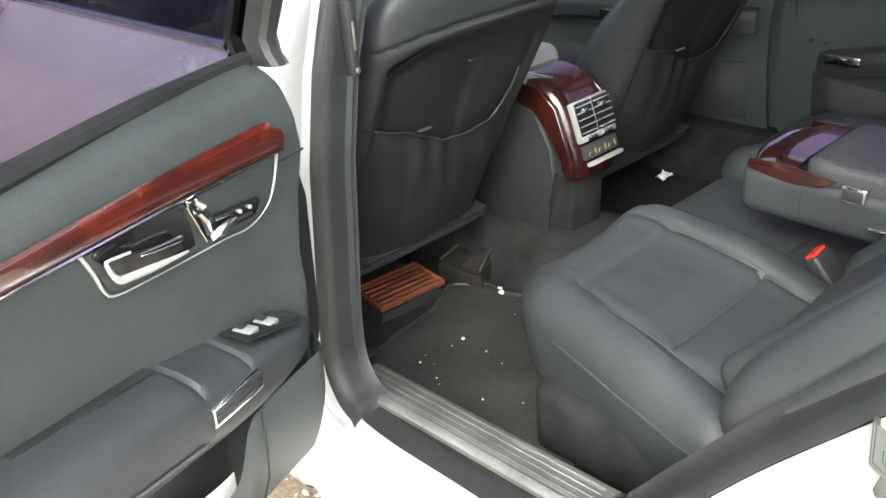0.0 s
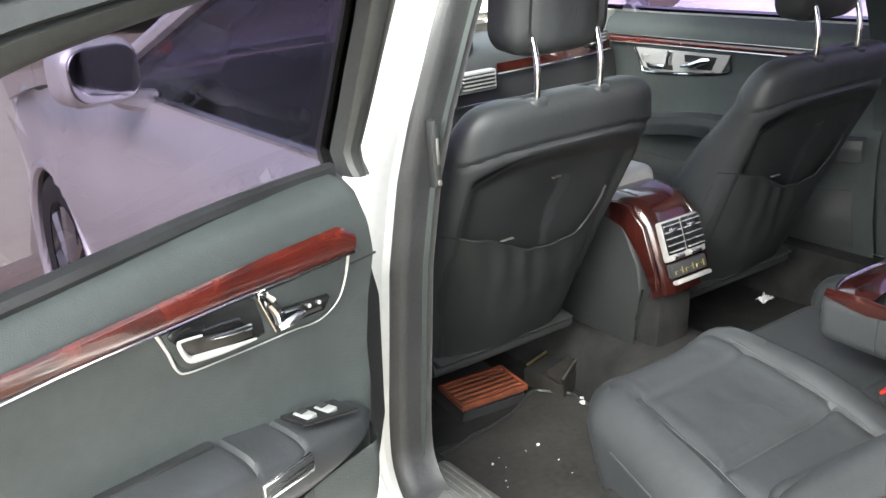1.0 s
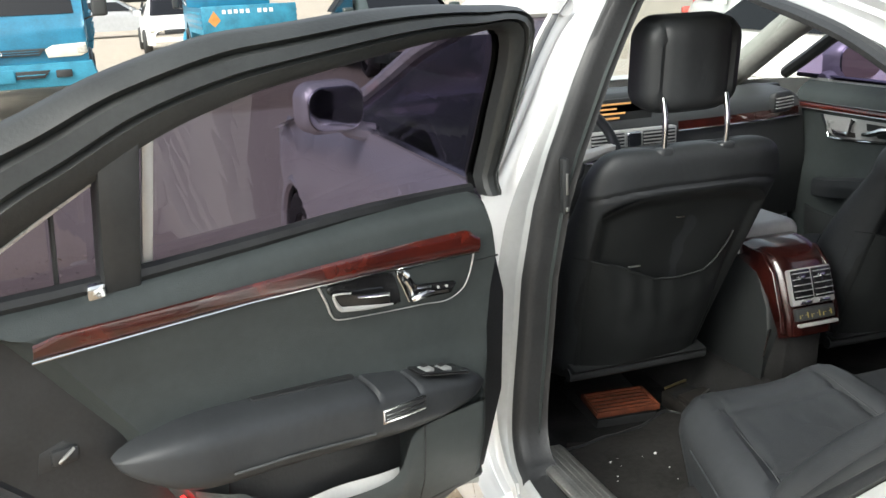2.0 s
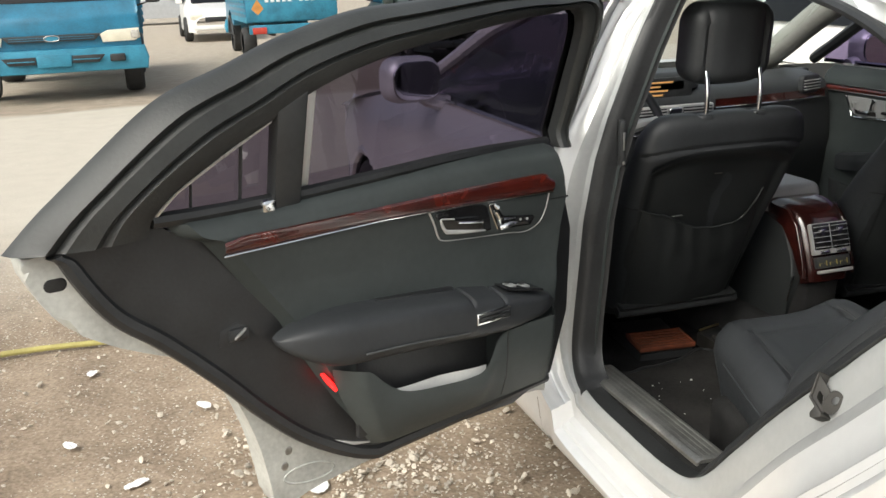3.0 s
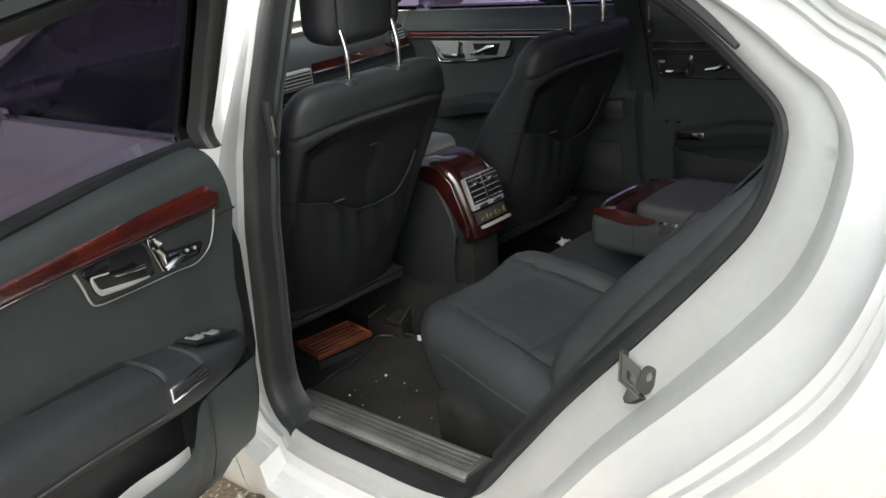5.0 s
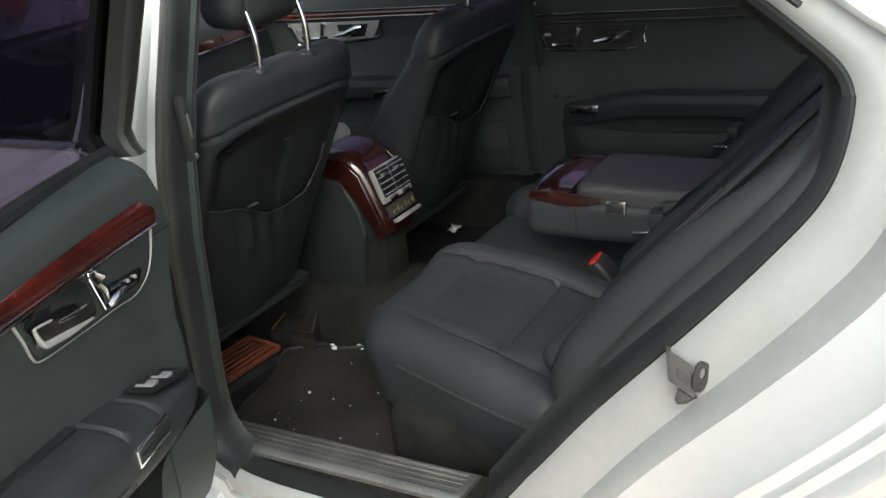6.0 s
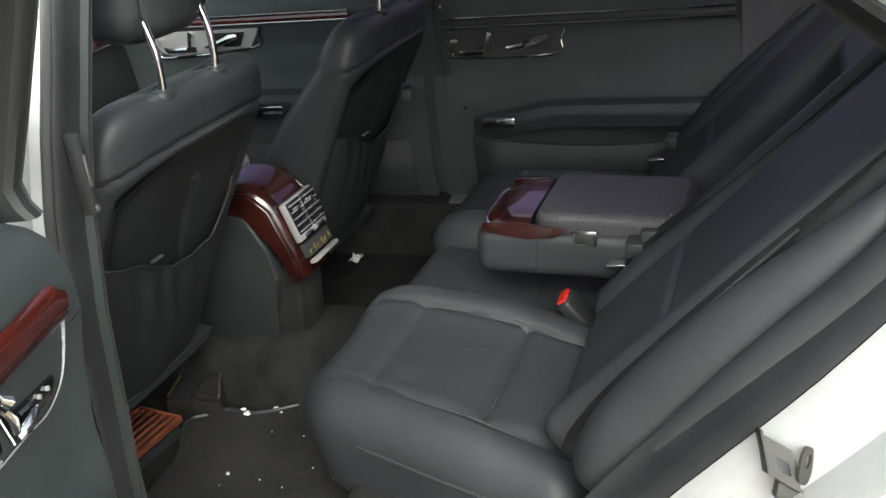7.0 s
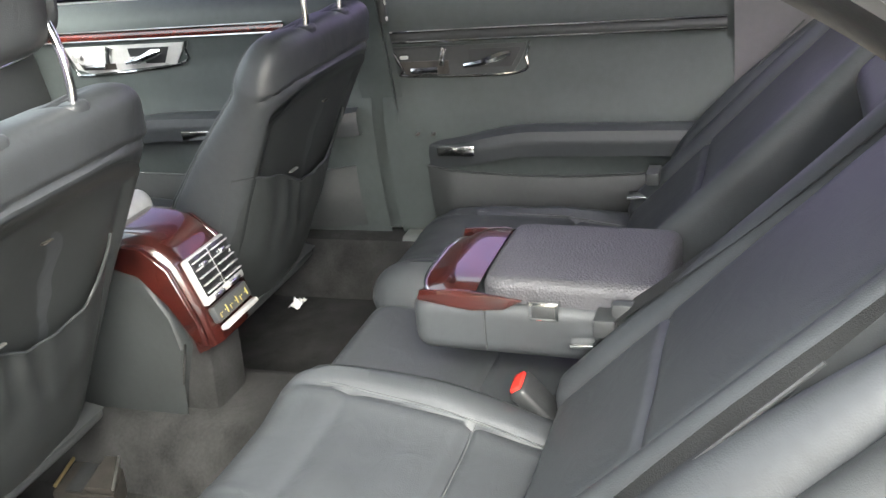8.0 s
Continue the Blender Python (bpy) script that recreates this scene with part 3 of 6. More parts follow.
        part("arch_liner", grid(lambda u, v: ((0.90 - 0.35 * v) * xs, wy + (WHEEL_R + 0.02) * math.cos(-0.3 + 3.74 * u), 0.33 + (WHEEL_R + 0.02) * math.sin(-0.3 + 3.74 * u)), 30, 2), PLASTIC, car)

# roof ahead of the doors, windscreen, bonnet, tail
def across(y, v):
    s0, s1 = s_at(0, 1.352), LENGTH[-1]
    if v <= 0.5:
        return skin(y, s0 + (s1 - s0) * 2 * v, 0, -1)
    return skin(y, s1 - (s1 - s0) * (2 * v - 1), 0, 1)


part("front_roof", grid(lambda u, v: across(0.077 + 0.50 * u, v), 6, 40), PAINT, car)
part("headliner", grid(lambda u, v: tuple(Vector(across(0.56 - 1.72 * u, 0.12 + 0.76 * v)) * 0.97), 16, 24), CREAM, car)
part("windscreen", grid(lambda u, v: ((2 * u - 1) * lerp(v, [0, 1], [0.55, 0.73]), 0.56 + 0.88 * v + 0.08 * (1 - (2 * u - 1) ** 2), 1.425 - 0.44 * v + 0.03 * (1 - (2 * u - 1) ** 2)), 16, 10), CLEAR, car).visible_shadow = False
part("bonnet", grid(lambda u, v: ((2 * u - 1) * 0.87, 1.38 + 1.28 * v, 0.985 - 0.19 * v ** 1.6 + 0.05 * (1 - (2 * u - 1) ** 4)), 20, 20), PAINT, car)
part("front_bumper", grid(lambda u, v: ((2 * u - 1) * 0.84, 2.66 + 0.14 * math.sqrt(max(0, 1 - (2 * u - 1) ** 2)), 0.80 - 0.6 * v), 20, 8), PAINT, car)
part("rear_window", grid(lambda u, v: (lambda p: (p[0], p[1], p[2] - 0.004))(skin(-1.12 - 0.73 * v, LENGTH[-1] - 0.52 * abs(2 * u - 1), 0, -1 if u < 0.5 else 1)), 12, 10), BACK_TINT, car).visible_shadow = False
def surround(u, v):
    """The black band round the rear window."""
    a = 8 * u
    k = int(a) % 8
    loop = [(-1, -1), (0, -1), (1, -1), (1, 0), (1, 1), (0, 1), (-1, 1), (-1, 0)]
    p, q = loop[k], loop[(k + 1) % 8]
    x, y = p[0] + (q[0] - p[0]) * (a - int(a)), p[1] + (q[1] - p[1]) * (a - int(a))
    w, h = 0.47 + 0.115 * v, 0.345 + 0.075 * v
    return skin(-1.485 + h * y, LENGTH[-1] - w * abs(x), -0.004, -1 if x < 0 else 1)


part("window_surround", grid(surround, 80, 4, True), RUBBER, car)
part("rear_bumper", grid(lambda u, v: ((2 * u - 1) * 0.85, -2.60 - 0.10 * math.sqrt(max(0, 1 - (2 * u - 1) ** 2)), 1.05 - 0.85 * v), 20, 8), PAINT, car)
part("floor_pan", rbox(-0.80, 0.80, -2.5, 2.5, 0.19, 0.225, 0.01), PLASTIC, car)
part("firewall", rbox(-0.84, 0.84, 1.30, 1.34, 0.2, 0.98, 0.01), PLASTIC, car)
part("rear_bulkhead", rbox(-0.80, 0.80, -1.34, -1.30, 0.2, 1.02, 0.01), PLASTIC, car)
part("parcel_shelf", rbox(-0.70, 0.70, -1.80, -1.06, 1.03, 1.05, 0.008), CARPET, car)

# ---------------------------------------------------------------- open rear door
DOOR = pose(-0.888, -0.079, 0.009, 0, 0, -72.5)


def door_view_fit(bm):
    """Stretches and bends the door to fit the camera's view, mainly that at 3.5 s."""
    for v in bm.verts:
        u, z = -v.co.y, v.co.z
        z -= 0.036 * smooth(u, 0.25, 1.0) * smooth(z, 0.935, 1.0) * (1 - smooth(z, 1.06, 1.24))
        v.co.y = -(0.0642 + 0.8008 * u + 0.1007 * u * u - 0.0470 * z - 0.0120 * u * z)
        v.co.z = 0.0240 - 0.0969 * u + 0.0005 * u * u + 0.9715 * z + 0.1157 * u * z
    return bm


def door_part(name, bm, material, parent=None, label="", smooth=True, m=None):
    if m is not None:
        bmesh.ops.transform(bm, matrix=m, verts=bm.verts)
    return part(name, door_view_fit(bm), material, parent, label, smooth)


def lean(z):
    """How far the window frame tips inwards above the belt."""
    return 0.35 * max(0.0, z - 1.0)


def dput(u, z, d):
    """A place on the window's plane, which lies deeper in the door towards the hinge."""
    return (d + lean(z) - 0.050 * smooth(z, 0.98, 1.05) * (1 - smooth(u, 0.0, 0.60)), -u, z)


def front_edge(z):
    return lerp(z, [0.44, 0.52, 0.66, 0.905, 1.03], [0.06, 0.04, 0.02, -0.005, 0.035])


def rear_edge(z):
    return lerp(z, [0.47, 0.50, 0.52, 0.646, 0.773, 0.905, 1.03], [0.55, 0.62, 0.65, 0.742, 0.826, 0.94, 1.05])


def door_face(z):
    return lerp(z, [0.44, 0.5, 0.6, 0.7, 0.76, 0.84, 0.92, 0.96, 1.0, 1.018, 1.025], [-0.02, 0.02, 0.03, 0.03, 0.022, 0.026, 0.040, 0.044, 0.036, 0.018, -0.01])


def build_door():
    # painted shell
    low = [(-0.02, 0.43), (0.02, 0.405), (0.40, 0.402), (0.70, 0.388), (0.79, 0.370), (0.818, 0.380), (0.832, 0.44), (0.86, 0.54), (0.915, 0.65), (0.99, 0.72), (1.11, 0.774), (1.20, 0.83), (1.248, 0.90), (1.260, 0.935), (1.245, 0.970), (1.12, 0.978), (0.5, 0.955), (0.0, 0.95)]
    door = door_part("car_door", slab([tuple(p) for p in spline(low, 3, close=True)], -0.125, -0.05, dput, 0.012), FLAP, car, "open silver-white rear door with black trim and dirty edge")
    door.matrix_world = DOOR
    # dark seal carrier between shell and panel
    ring = [(0.01, 0.45), (0.50, 0.44), (0.60, 0.442), (0.66, 0.465), (0.752, 0.523), (0.853, 0.606), (0.944, 0.695), (1.043, 0.786), (1.125, 0.845), (1.178, 0.912), (1.225, 0.975), (1.15, 1.03), (1.05, 1.035), (0.98, 0.975), (0.5, 0.965), (0.0, 0.96)]
    door_part("door_seal_carrier", slab([tuple(p) for p in spline(ring, 3, close=True)], -0.052, -0.008, dput, 0.008), RUBBER, door)
    seal = [(0.03, 0.448), (0.5, 0.436), (0.61, 0.440), (0.75, 0.515), (0.853, 0.60), (0.944, 0.69), (1.045, 0.78), (1.125, 0.842), (1.180, 0.915), (1.215, 0.985)]
    door_part("lower_seal", tube([dput(u, z, -0.012) for u, z in spline(seal, 5)], 0.016, 8), RUBBER, door)
    # inner panel
    def face(u, v):
        z = 0.455 + 0.57 * v
        a, b = front_edge(z), rear_edge(z)
        k = min(u, 1 - u) * (b - a)
        return (door_face(z) - 0.035 * (1 - smooth(k, 0, 0.03)), -(a + (b - a) * u), z)
    door_part("door_panel", grid(face, 60, 48), VINYL, door, "black grained vinyl door panel")
    door_part("panel_seam", tube([(door_face(0.905) - 0.001, -u, 0.905) for u in np.linspace(0.02, 0.088, 6)], 0.002, 6), RUBBER, door)
    # window frame
    outer = spline([(-0.065, 1.01), (-0.085, 1.18), (-0.070, 1.345), (0.10, 1.362), (0.341, 1.352), (0.543, 1.328), (0.67, 1.312), (0.82, 1.268), (0.925, 1.224), (1.035, 1.186), (1.13, 1.128), (1.218, 1.062), (1.285, 0.992)], 6)
    inner = spline([(0.008, 1.01), (0.010, 1.15), (0.030, 1.310), (0.17, 1.308), (0.30, 1.292), (0.547, 1.25), (0.66, 1.222), (0.76, 1.19), (0.85, 1.152), (0.94, 1.115), (1.02, 1.072), (1.062, 1.03), (1.068, 1.0)], 6)
    cut = [(0.0, -0.015), (0.0, 0.012), (0.10, 0.020), (0.30, 0.022), (0.36, 0.012), (0.42, 0.022), (0.62, 0.010), (0.68, -0.006), (0.76, 0.002), (0.95, -0.03), (1.0, -0.06), (0.9, -0.085), (0.25, -0.06), (0.0, -0.035)]
    n = len(outer)
    def fr(u, v):
        k = round(v * (n - 1))
        q = cut[round(u * (len(cut) - 1))]
        p = inner[k] + (outer[k] - inner[k]) * q[0]
        return dput(p[0], p[1], q[1])
    door_part("window_frame", grid(fr, len(cut) - 1, n - 1), FRAME, door, "black rubber-edged window frame")
    door_part("window_divider", slab([(0.775, 1.0), (0.785, 1.19), (0.845, 1.165), (0.832, 1.0)], -0.02, 0.02, dput, 0.005), PLASTIC, door)
    door_part("glass_channel", slab([(0.748, 1.03), (0.754, 1.20), (0.772, 1.195), (0.767, 1.03)], -0.016, -0.008, dput, 0.003), SILVER, door, "pale glass run channel")
    def pane(a, b, top):
        return grid(lambda u, v: dput(a + (b - a) * u, 1.0 + (top(a + (b - a) * u) - 1.0) * v, -0.02), 24, 6)
    door_part("window_glass", pane(0.0, 0.79, lambda u: lerp(u, [0.0, 0.30, 0.55, 0.79], [1.315, 1.302, 1.262, 1.195])), TINT, door, "purple tinted window glass", smooth=False).visible_shadow = False
    door_part("quarter_glass", pane(0.82, 1.072, lambda u: lerp(u, [0.82, 0.94, 1.02, 1.072], [1.175, 1.125, 1.080, 1.02])), TINT, door, "purple tinted quarter glass", smooth=False).visible_shadow = False
    door_part("quarter_moulding", tube([dput(u, z, 0.004) for u, z in [(0.85, 1.152), (0.94, 1.112), (1.02, 1.069), (1.055, 1.032)]], 0.004, 6), SILVER, door)
    door_part("shade_rail", tube([dput(0.89, 1.0, -0.01), dput(0.90, 1.125, -0.01)], 0.004, 6), PLASTIC, door)
    door_part("shade_rail", tube([dput(0.985, 1.0, -0.01), dput(0.99, 1.075, -0.01)], 0.003, 6), PLASTIC, door)
    door_part("belt_seal", tube([dput(u, 1.024, 0.0) for u in np.linspace(0.04, 1.06, 14)], 0.013, 8), RUBBER, door)
    door_part("lock_pin", rbox(0.0, 0.03, -0.86, -0.83, 1.008, 1.03, 0.006), CHROME, door)
    # wood trim with chrome line below
    def wood(u, v):
        p = 0.085 + 0.86 * u
        hi = 0.970 - 0.008 * u - 0.020 * (1 - smooth(p, 0.085, 0.125))
        lo = lerp(u, [0, 0.3, 0.6, 1.0], [0.927, 0.932, 0.932, 0.921])
        hi = max(hi - 0.02 * smooth(p, 0.90, 0.945), lo + 0.002)
        z = lo + (hi - lo) * v
        return (door_face(z) + 0.005 + 0.0035 * math.sin(math.pi * v) ** 0.6, -p, z)
    door_part("wood_trim", grid(wood, 60, 8), WOOD, door, "glossy red-brown burl wood strip")
    door_part("chrome_line", tube([(door_face(0.92) + 0.008, -(0.088 + 0.86 * k), lerp(k, [0, 0.3, 0.6, 1.0], [0.925, 0.930, 0.930, 0.919])) for k in np.linspace(0, 1, 24)], 0.0020, 6), CHROME, door)
    # handle bezel
    def hp(u, z, d):
        return (door_face(z) + d, -u, z)
    bez = spline([(0.476, 0.928), (0.457, 0.898), (0.444, 0.873), (0.425, 0.861), (0.36, 0.855), (0.286, 0.850), (0.217, 0.846), (0.170, 0.841), (0.138, 0.846), (0.113, 0.861), (0.101, 0.89), (0.098, 0.922)], 4)
    bezel = door_part("handle_bezel", tube([hp(u, z, 0.003) for u, z in bez], [0.0010 + 0.0016 * smooth(abs(k - 24) / 24, 0.35, 0.9) for k in range(len(bez))], 6), SILVER, door)
    door_part("bezel_plate", slab([(0.468, 0.924), (0.440, 0.877), (0.423, 0.866), (0.286, 0.855), (0.172, 0.846), (0.140, 0.851), (0.117, 0.864), (0.104, 0.920)], 0.0, 0.003, hp, 0.001), VINYL, bezel)
    cup = spline([(0.452, 0.924), (0.440, 0.900), (0.424, 0.876), (0.355, 0.868), (0.290, 0.862), (0.286, 0.872), (0.300, 0.905), (0.322, 0.924)], 4, close=True)
    door_part("handle_cup", slab([tuple(p) for p in cup], 0.0, 0.0045, hp, 0.0015), GLOSS_BLACK, door, "black handle recess")
    lever = door_part("handle_lever", slab([(0.448, 0.910), (0.414, 0.907), (0.400, 0.898), (0.322, 0.889), (0.314, 0.872), (0.380, 0.878), (0.414, 0.882), (0.432, 0.885)], 0.006, 0.013, hp, 0.003), DARK_METAL, door, "chrome-edged inner door handle")
    rim = spline([(0.412, 0.908), (0.446, 0.912), (0.450, 0.909), (0.441, 0.893), (0.431, 0.884), (0.416, 0.881), (0.380, 0.876), (0.345, 0.872), (0.312, 0.869)], 4)
    door_part("lever_rim", tube([hp(u, z, 0.015) for u, z in rim], [lerp(k, [0, 6, 12, 18, 24, 32], [0.0015, 0.002, 0.0038, 0.0048, 0.0045, 0.0015]) for k in range(len(rim))], 8), SILVER, lever, "bright chrome edge")
    door_part("lever_bar", tube([hp(0.397, 0.898, 0.014), hp(0.360, 0.894, 0.016), hp(0.324, 0.890, 0.015)], [0.0020, 0.0034, 0.0040], 8), CHROME, lever)
    seat_ctl = door_part("seat_switch", slab([(0.304, 0.924), (0.281, 0.924), (0.252, 0.889), (0.147, 0.878), (0.140, 0.872), (0.152, 0.855), (0.262, 0.860)], 0.0, 0.0055, hp, 0.0015), GLOSS_BLACK, door, "seat-shaped adjuster switches")
    door_part("switch_rim", tube([hp(u, z, 0.007) for u, z in ((0.284, 0.923), (0.300, 0.924), (0.302, 0.918), (0.282, 0.888), (0.264, 0.861))], 0.0018, 6), CHROME, seat_ctl)
    door_part("switch_head", tube([hp(0.289, 0.921, 0.010), hp(0.282, 0.914, 0.014), hp(0.279, 0.909, 0.010)], [0.004, 0.0065, 0.004], 10), CHROME, seat_ctl)
    door_part("switch_back", tube([hp(0.280, 0.905, 0.008), hp(0.273, 0.893, 0.012), hp(0.262, 0.873, 0.009)], [0.0055, 0.0062, 0.0055], 10), CHROME, seat_ctl)
    door_part("switch_base", tube([hp(0.259, 0.864, 0.008), hp(0.245, 0.868, 0.013), hp(0.224, 0.871, 0.012), hp(0.204, 0.868, 0.008)], [0.0060, 0.0072, 0.0062, 0.004], 10), CHROME, seat_ctl)
    door_part("switch_bolster", tube([hp(0.249, 0.884, 0.008), hp(0.230, 0.882, 0.009), hp(0.212, 0.880, 0.008)], 0.0022, 8), CHROME, seat_ctl)
    for u, z in ((0.191, 0.874), (0.168, 0.872)):
        door_part("memory_button", tube([hp(u, z, 0.004), hp(u, z, 0.0085)], 0.0028, 8), SILVER, seat_ctl)
    door_part("memory_bar", slab([(0.200, 0.862), (0.160, 0.859), (0.162, 0.864), (0.200, 0.867)], 0.004, 0.0075, hp, 0.001), DARK_METAL, seat_ctl)
    # armrest
    US = [0.065, 0.105, 0.15, 0.24, 0.33, 0.41, 0.56, 0.70, 0.775, 0.84]
    def arm(u, v):
        p = 0.065 + 0.780 * v
        top = curve(p, US, [0.672, 0.698, 0.710, 0.730, 0.745, 0.757, 0.770, 0.779, 0.776, 0.768])
        bot = curve(p, US, [0.655, 0.648, 0.645, 0.642, 0.645, 0.652, 0.665, 0.674, 0.684, 0.700])
        out = curve(p, US, [0.025, 0.050, 0.065, 0.078, 0.083, 0.085, 0.085, 0.082, 0.076, 0.064])
        # the rear end closes in a rounded nose near the top
        e = math.sqrt(max(0.0, 1 - (max(0.0, p - 0.70) / 0.1451) ** 2))
        nose = top - 0.022
        top, bot, out = nose + (top - nose) * e, nose + (bot - nose) * e, out * (0.25 + 0.75 * e)
        a = math.pi * (0.5 - u)
        c, t = math.cos(a), math.sin(a)
        d = out * max(c, 0.0) ** 0.42
        z = (top + bot) / 2 + (top - bot) / 2 * math.copysign(abs(t) ** 0.60, t) - 0.10 * d * max(t, 0.0)
        z += (groove(p - 0.285, 0.004, 0.005) + groove(p - 0.385, 0.004, 0.006)) * (t > -0.3)
        return (0.015 + d, -p, z)
    rest = door_part("armrest", grid(arm, 36, 110), LEATHER, door, "padded black leather armrest")
    door_part("armrest_seam", tube([(0.101, -u, curve(u, US, [0.655, 0.648, 0.645, 0.642, 0.645, 0.652, 0.667, 0.676, 0.690, 0.738]) + 0.026) for u in np.linspace(0.40, 0.68, 24)], 0.0022, 6), STITCH, rest)
    door_part("armrest_slot", slab([(0.40, 0.735), (0.61, 0.752), (0.61, 0.774), (0.40, 0.759)], 0.02, 0.038, lambda u, z, d: (d, -u, z), 0.003), RUBBER, rest)
    sw = door_part("window_switch", slab([(0.150, 0.020), (0.270, 0.020), (0.270, 0.064), (0.150, 0.068)], 0.0, 0.006, lambda u, d, h: (0.015 + d, -u, 0.7130 + (u - 0.15) * 0.20 + h), 0.002), GLOSS_BLACK, door, "black window switch panel")
    for k in range(2):
        z = 0.7255 + 0.0098 * k
        key = door_part("switch_key", rbox(0.044, 0.072, -0.208 - 0.046 * k, -0.186 - 0.046 * k, z - 0.002, z + 0.006, 0.0015), KEY, sw)
        door_part("switch_key_mark", rbox(0.046, 0.058, -0.204 - 0.046 * k, -0.190 - 0.046 * k, z + 0.0072, z + 0.0085, 0.0), RUBBER, key)
    pull = door_part("pull_grip", rbox(0.090, 0.104, -0.384, -0.280, 0.688, 0.714, 0.003), CHROME, door, "chrome pull grip")
    door_part("grip_well", rbox(0.1025, 0.1052, -0.380, -0.284, 0.693, 0.711, 0.001), RUBBER, pull)
    for k in range(2):
        door_part("grip_rib", rbox(0.1045, 0.1062, -0.378, -0.286, 0.6965 + 0.007 * k, 0.6988 + 0.007 * k, 0.0), CHROME, pull)
    # lower panel and map pocket
    def low_face(a, b, top):
        def fn(u, v):
            p = a + (b - 0.10 * (1 - v) ** 1.5 - a) * u
            z = 0.475 + (top(p) - 0.475) * v
            edge = min(u, 1 - u) * (b - a)
            return (0.02 + 0.062 * math.sin(min(1, 0.25 + v * 0.9) * math.pi / 2) * smooth(edge, -0.02, 0.05), -p, z)
        return fn
    door_part("pocket_wall", grid(low_face(0.06, 0.72, lambda p: curve(p, [0.06, 0.27, 0.30, 0.325, 0.36, 0.48, 0.57, 0.62, 0.66, 0.72], [0.65, 0.646, 0.632, 0.585, 0.570, 0.577, 0.592, 0.622, 0.655, 0.66])), 60, 14), VINYL, door, "moulded map pocket")
    door_part("pocket_seam", tube([(0.084, -0.268, 0.648), (0.0845, -0.268, 0.59), (0.078, -0.266, 0.54), (0.060, -0.264, 0.49)], 0.0016, 6), RUBBER, door)
    door_part("pocket_back", rbox(0.02, 0.034, -0.66, -0.29, 0.50, 0.68, 0.004), RUBBER, door)
    lamp = door_part("door_lamp", slab([(0.741, 0.651), (0.735, 0.653), (0.716, 0.631), (0.708, 0.617), (0.712, 0.613), (0.724, 0.627)], 0.0, 0.018, lambda u, z, d: (d + 0.015, -u, z), 0.003), RED_LIGHT, door, "small lit red door warning lamp")
    door_part("lower_chrome", slab([(0.728, 0.512), (0.70, 0.489), (0.65, 0.469), (0.58, 0.456), (0.65, 0.477), (0.70, 0.498)], -0.01, -0.004, lambda u, z, d: (d, -u, z), 0.002), SILVER, door)
    # latch and plugs in the shut face
    door_part("latch_housing", slab([(0.945, 0.745), (0.940, 0.775), (0.905, 0.785), (0.885, 0.770), (0.888, 0.748)], -0.012, -0.0065, lambda u, z, d: (d, -u, z), 0.003), RUBBER, door)
    latch = door_part("latch", rbox(-0.03, 0.002, -0.925, -0.885, 0.752, 0.775, 0.005), RUBBER, door, "black metal door latch")
    door_part("latch_claw", tube([(0.0, -0.915, 0.757), (0.004, -0.905, 0.765), (0.0, -0.892, 0.772)], 0.003, 6), STEEL, latch)
    for u, z in ((0.785, 0.485), (0.795, 0.455)):
        door_part("plug", pad(0.011, 0.011, 0.006, 0.005, None, 0.011, 0.004), STEEL, door, m=Matrix.Translation((-0.049, -u, z)) @ pose(0, 0, 0, 0, 90, 0))
    oval = [(0.735 + 0.062 * math.cos(a) - 0.010 * math.sin(a), 0.422 + 0.018 * math.sin(a) + 0.010 * math.cos(a)) for a in np.linspace(0, 2 * math.pi, 24, endpoint=False)]
    door_part("pressed_oval", tube([(-0.050, -u, z) for u, z in oval], 0.0022, 6, close=True), FLAP, door)
    door_part("drain_plug", pad(0.012, 0.02, 0.005, 0.004, None, 0.012, 0.004), RUBBER, door, m=Matrix.Translation((-0.049, -1.21, 0.90)) @ pose(0, 0, 0, 0, 90, 0))
    paper = tagged(door_part("paper_sheet", grid(lambda u, v: (0.060 + 0.003 * math.sin(9 * u), -(0.315 + 0.27 * u), 0.535 + (0.040 + 0.018 * u + 0.002 * math.sin(math.pi * u)) * v), 16, 4), WHITE), "crumpled white paper standing in the door pocket", "paper")
    paper.matrix_world = DOOR
    return door


build_door()

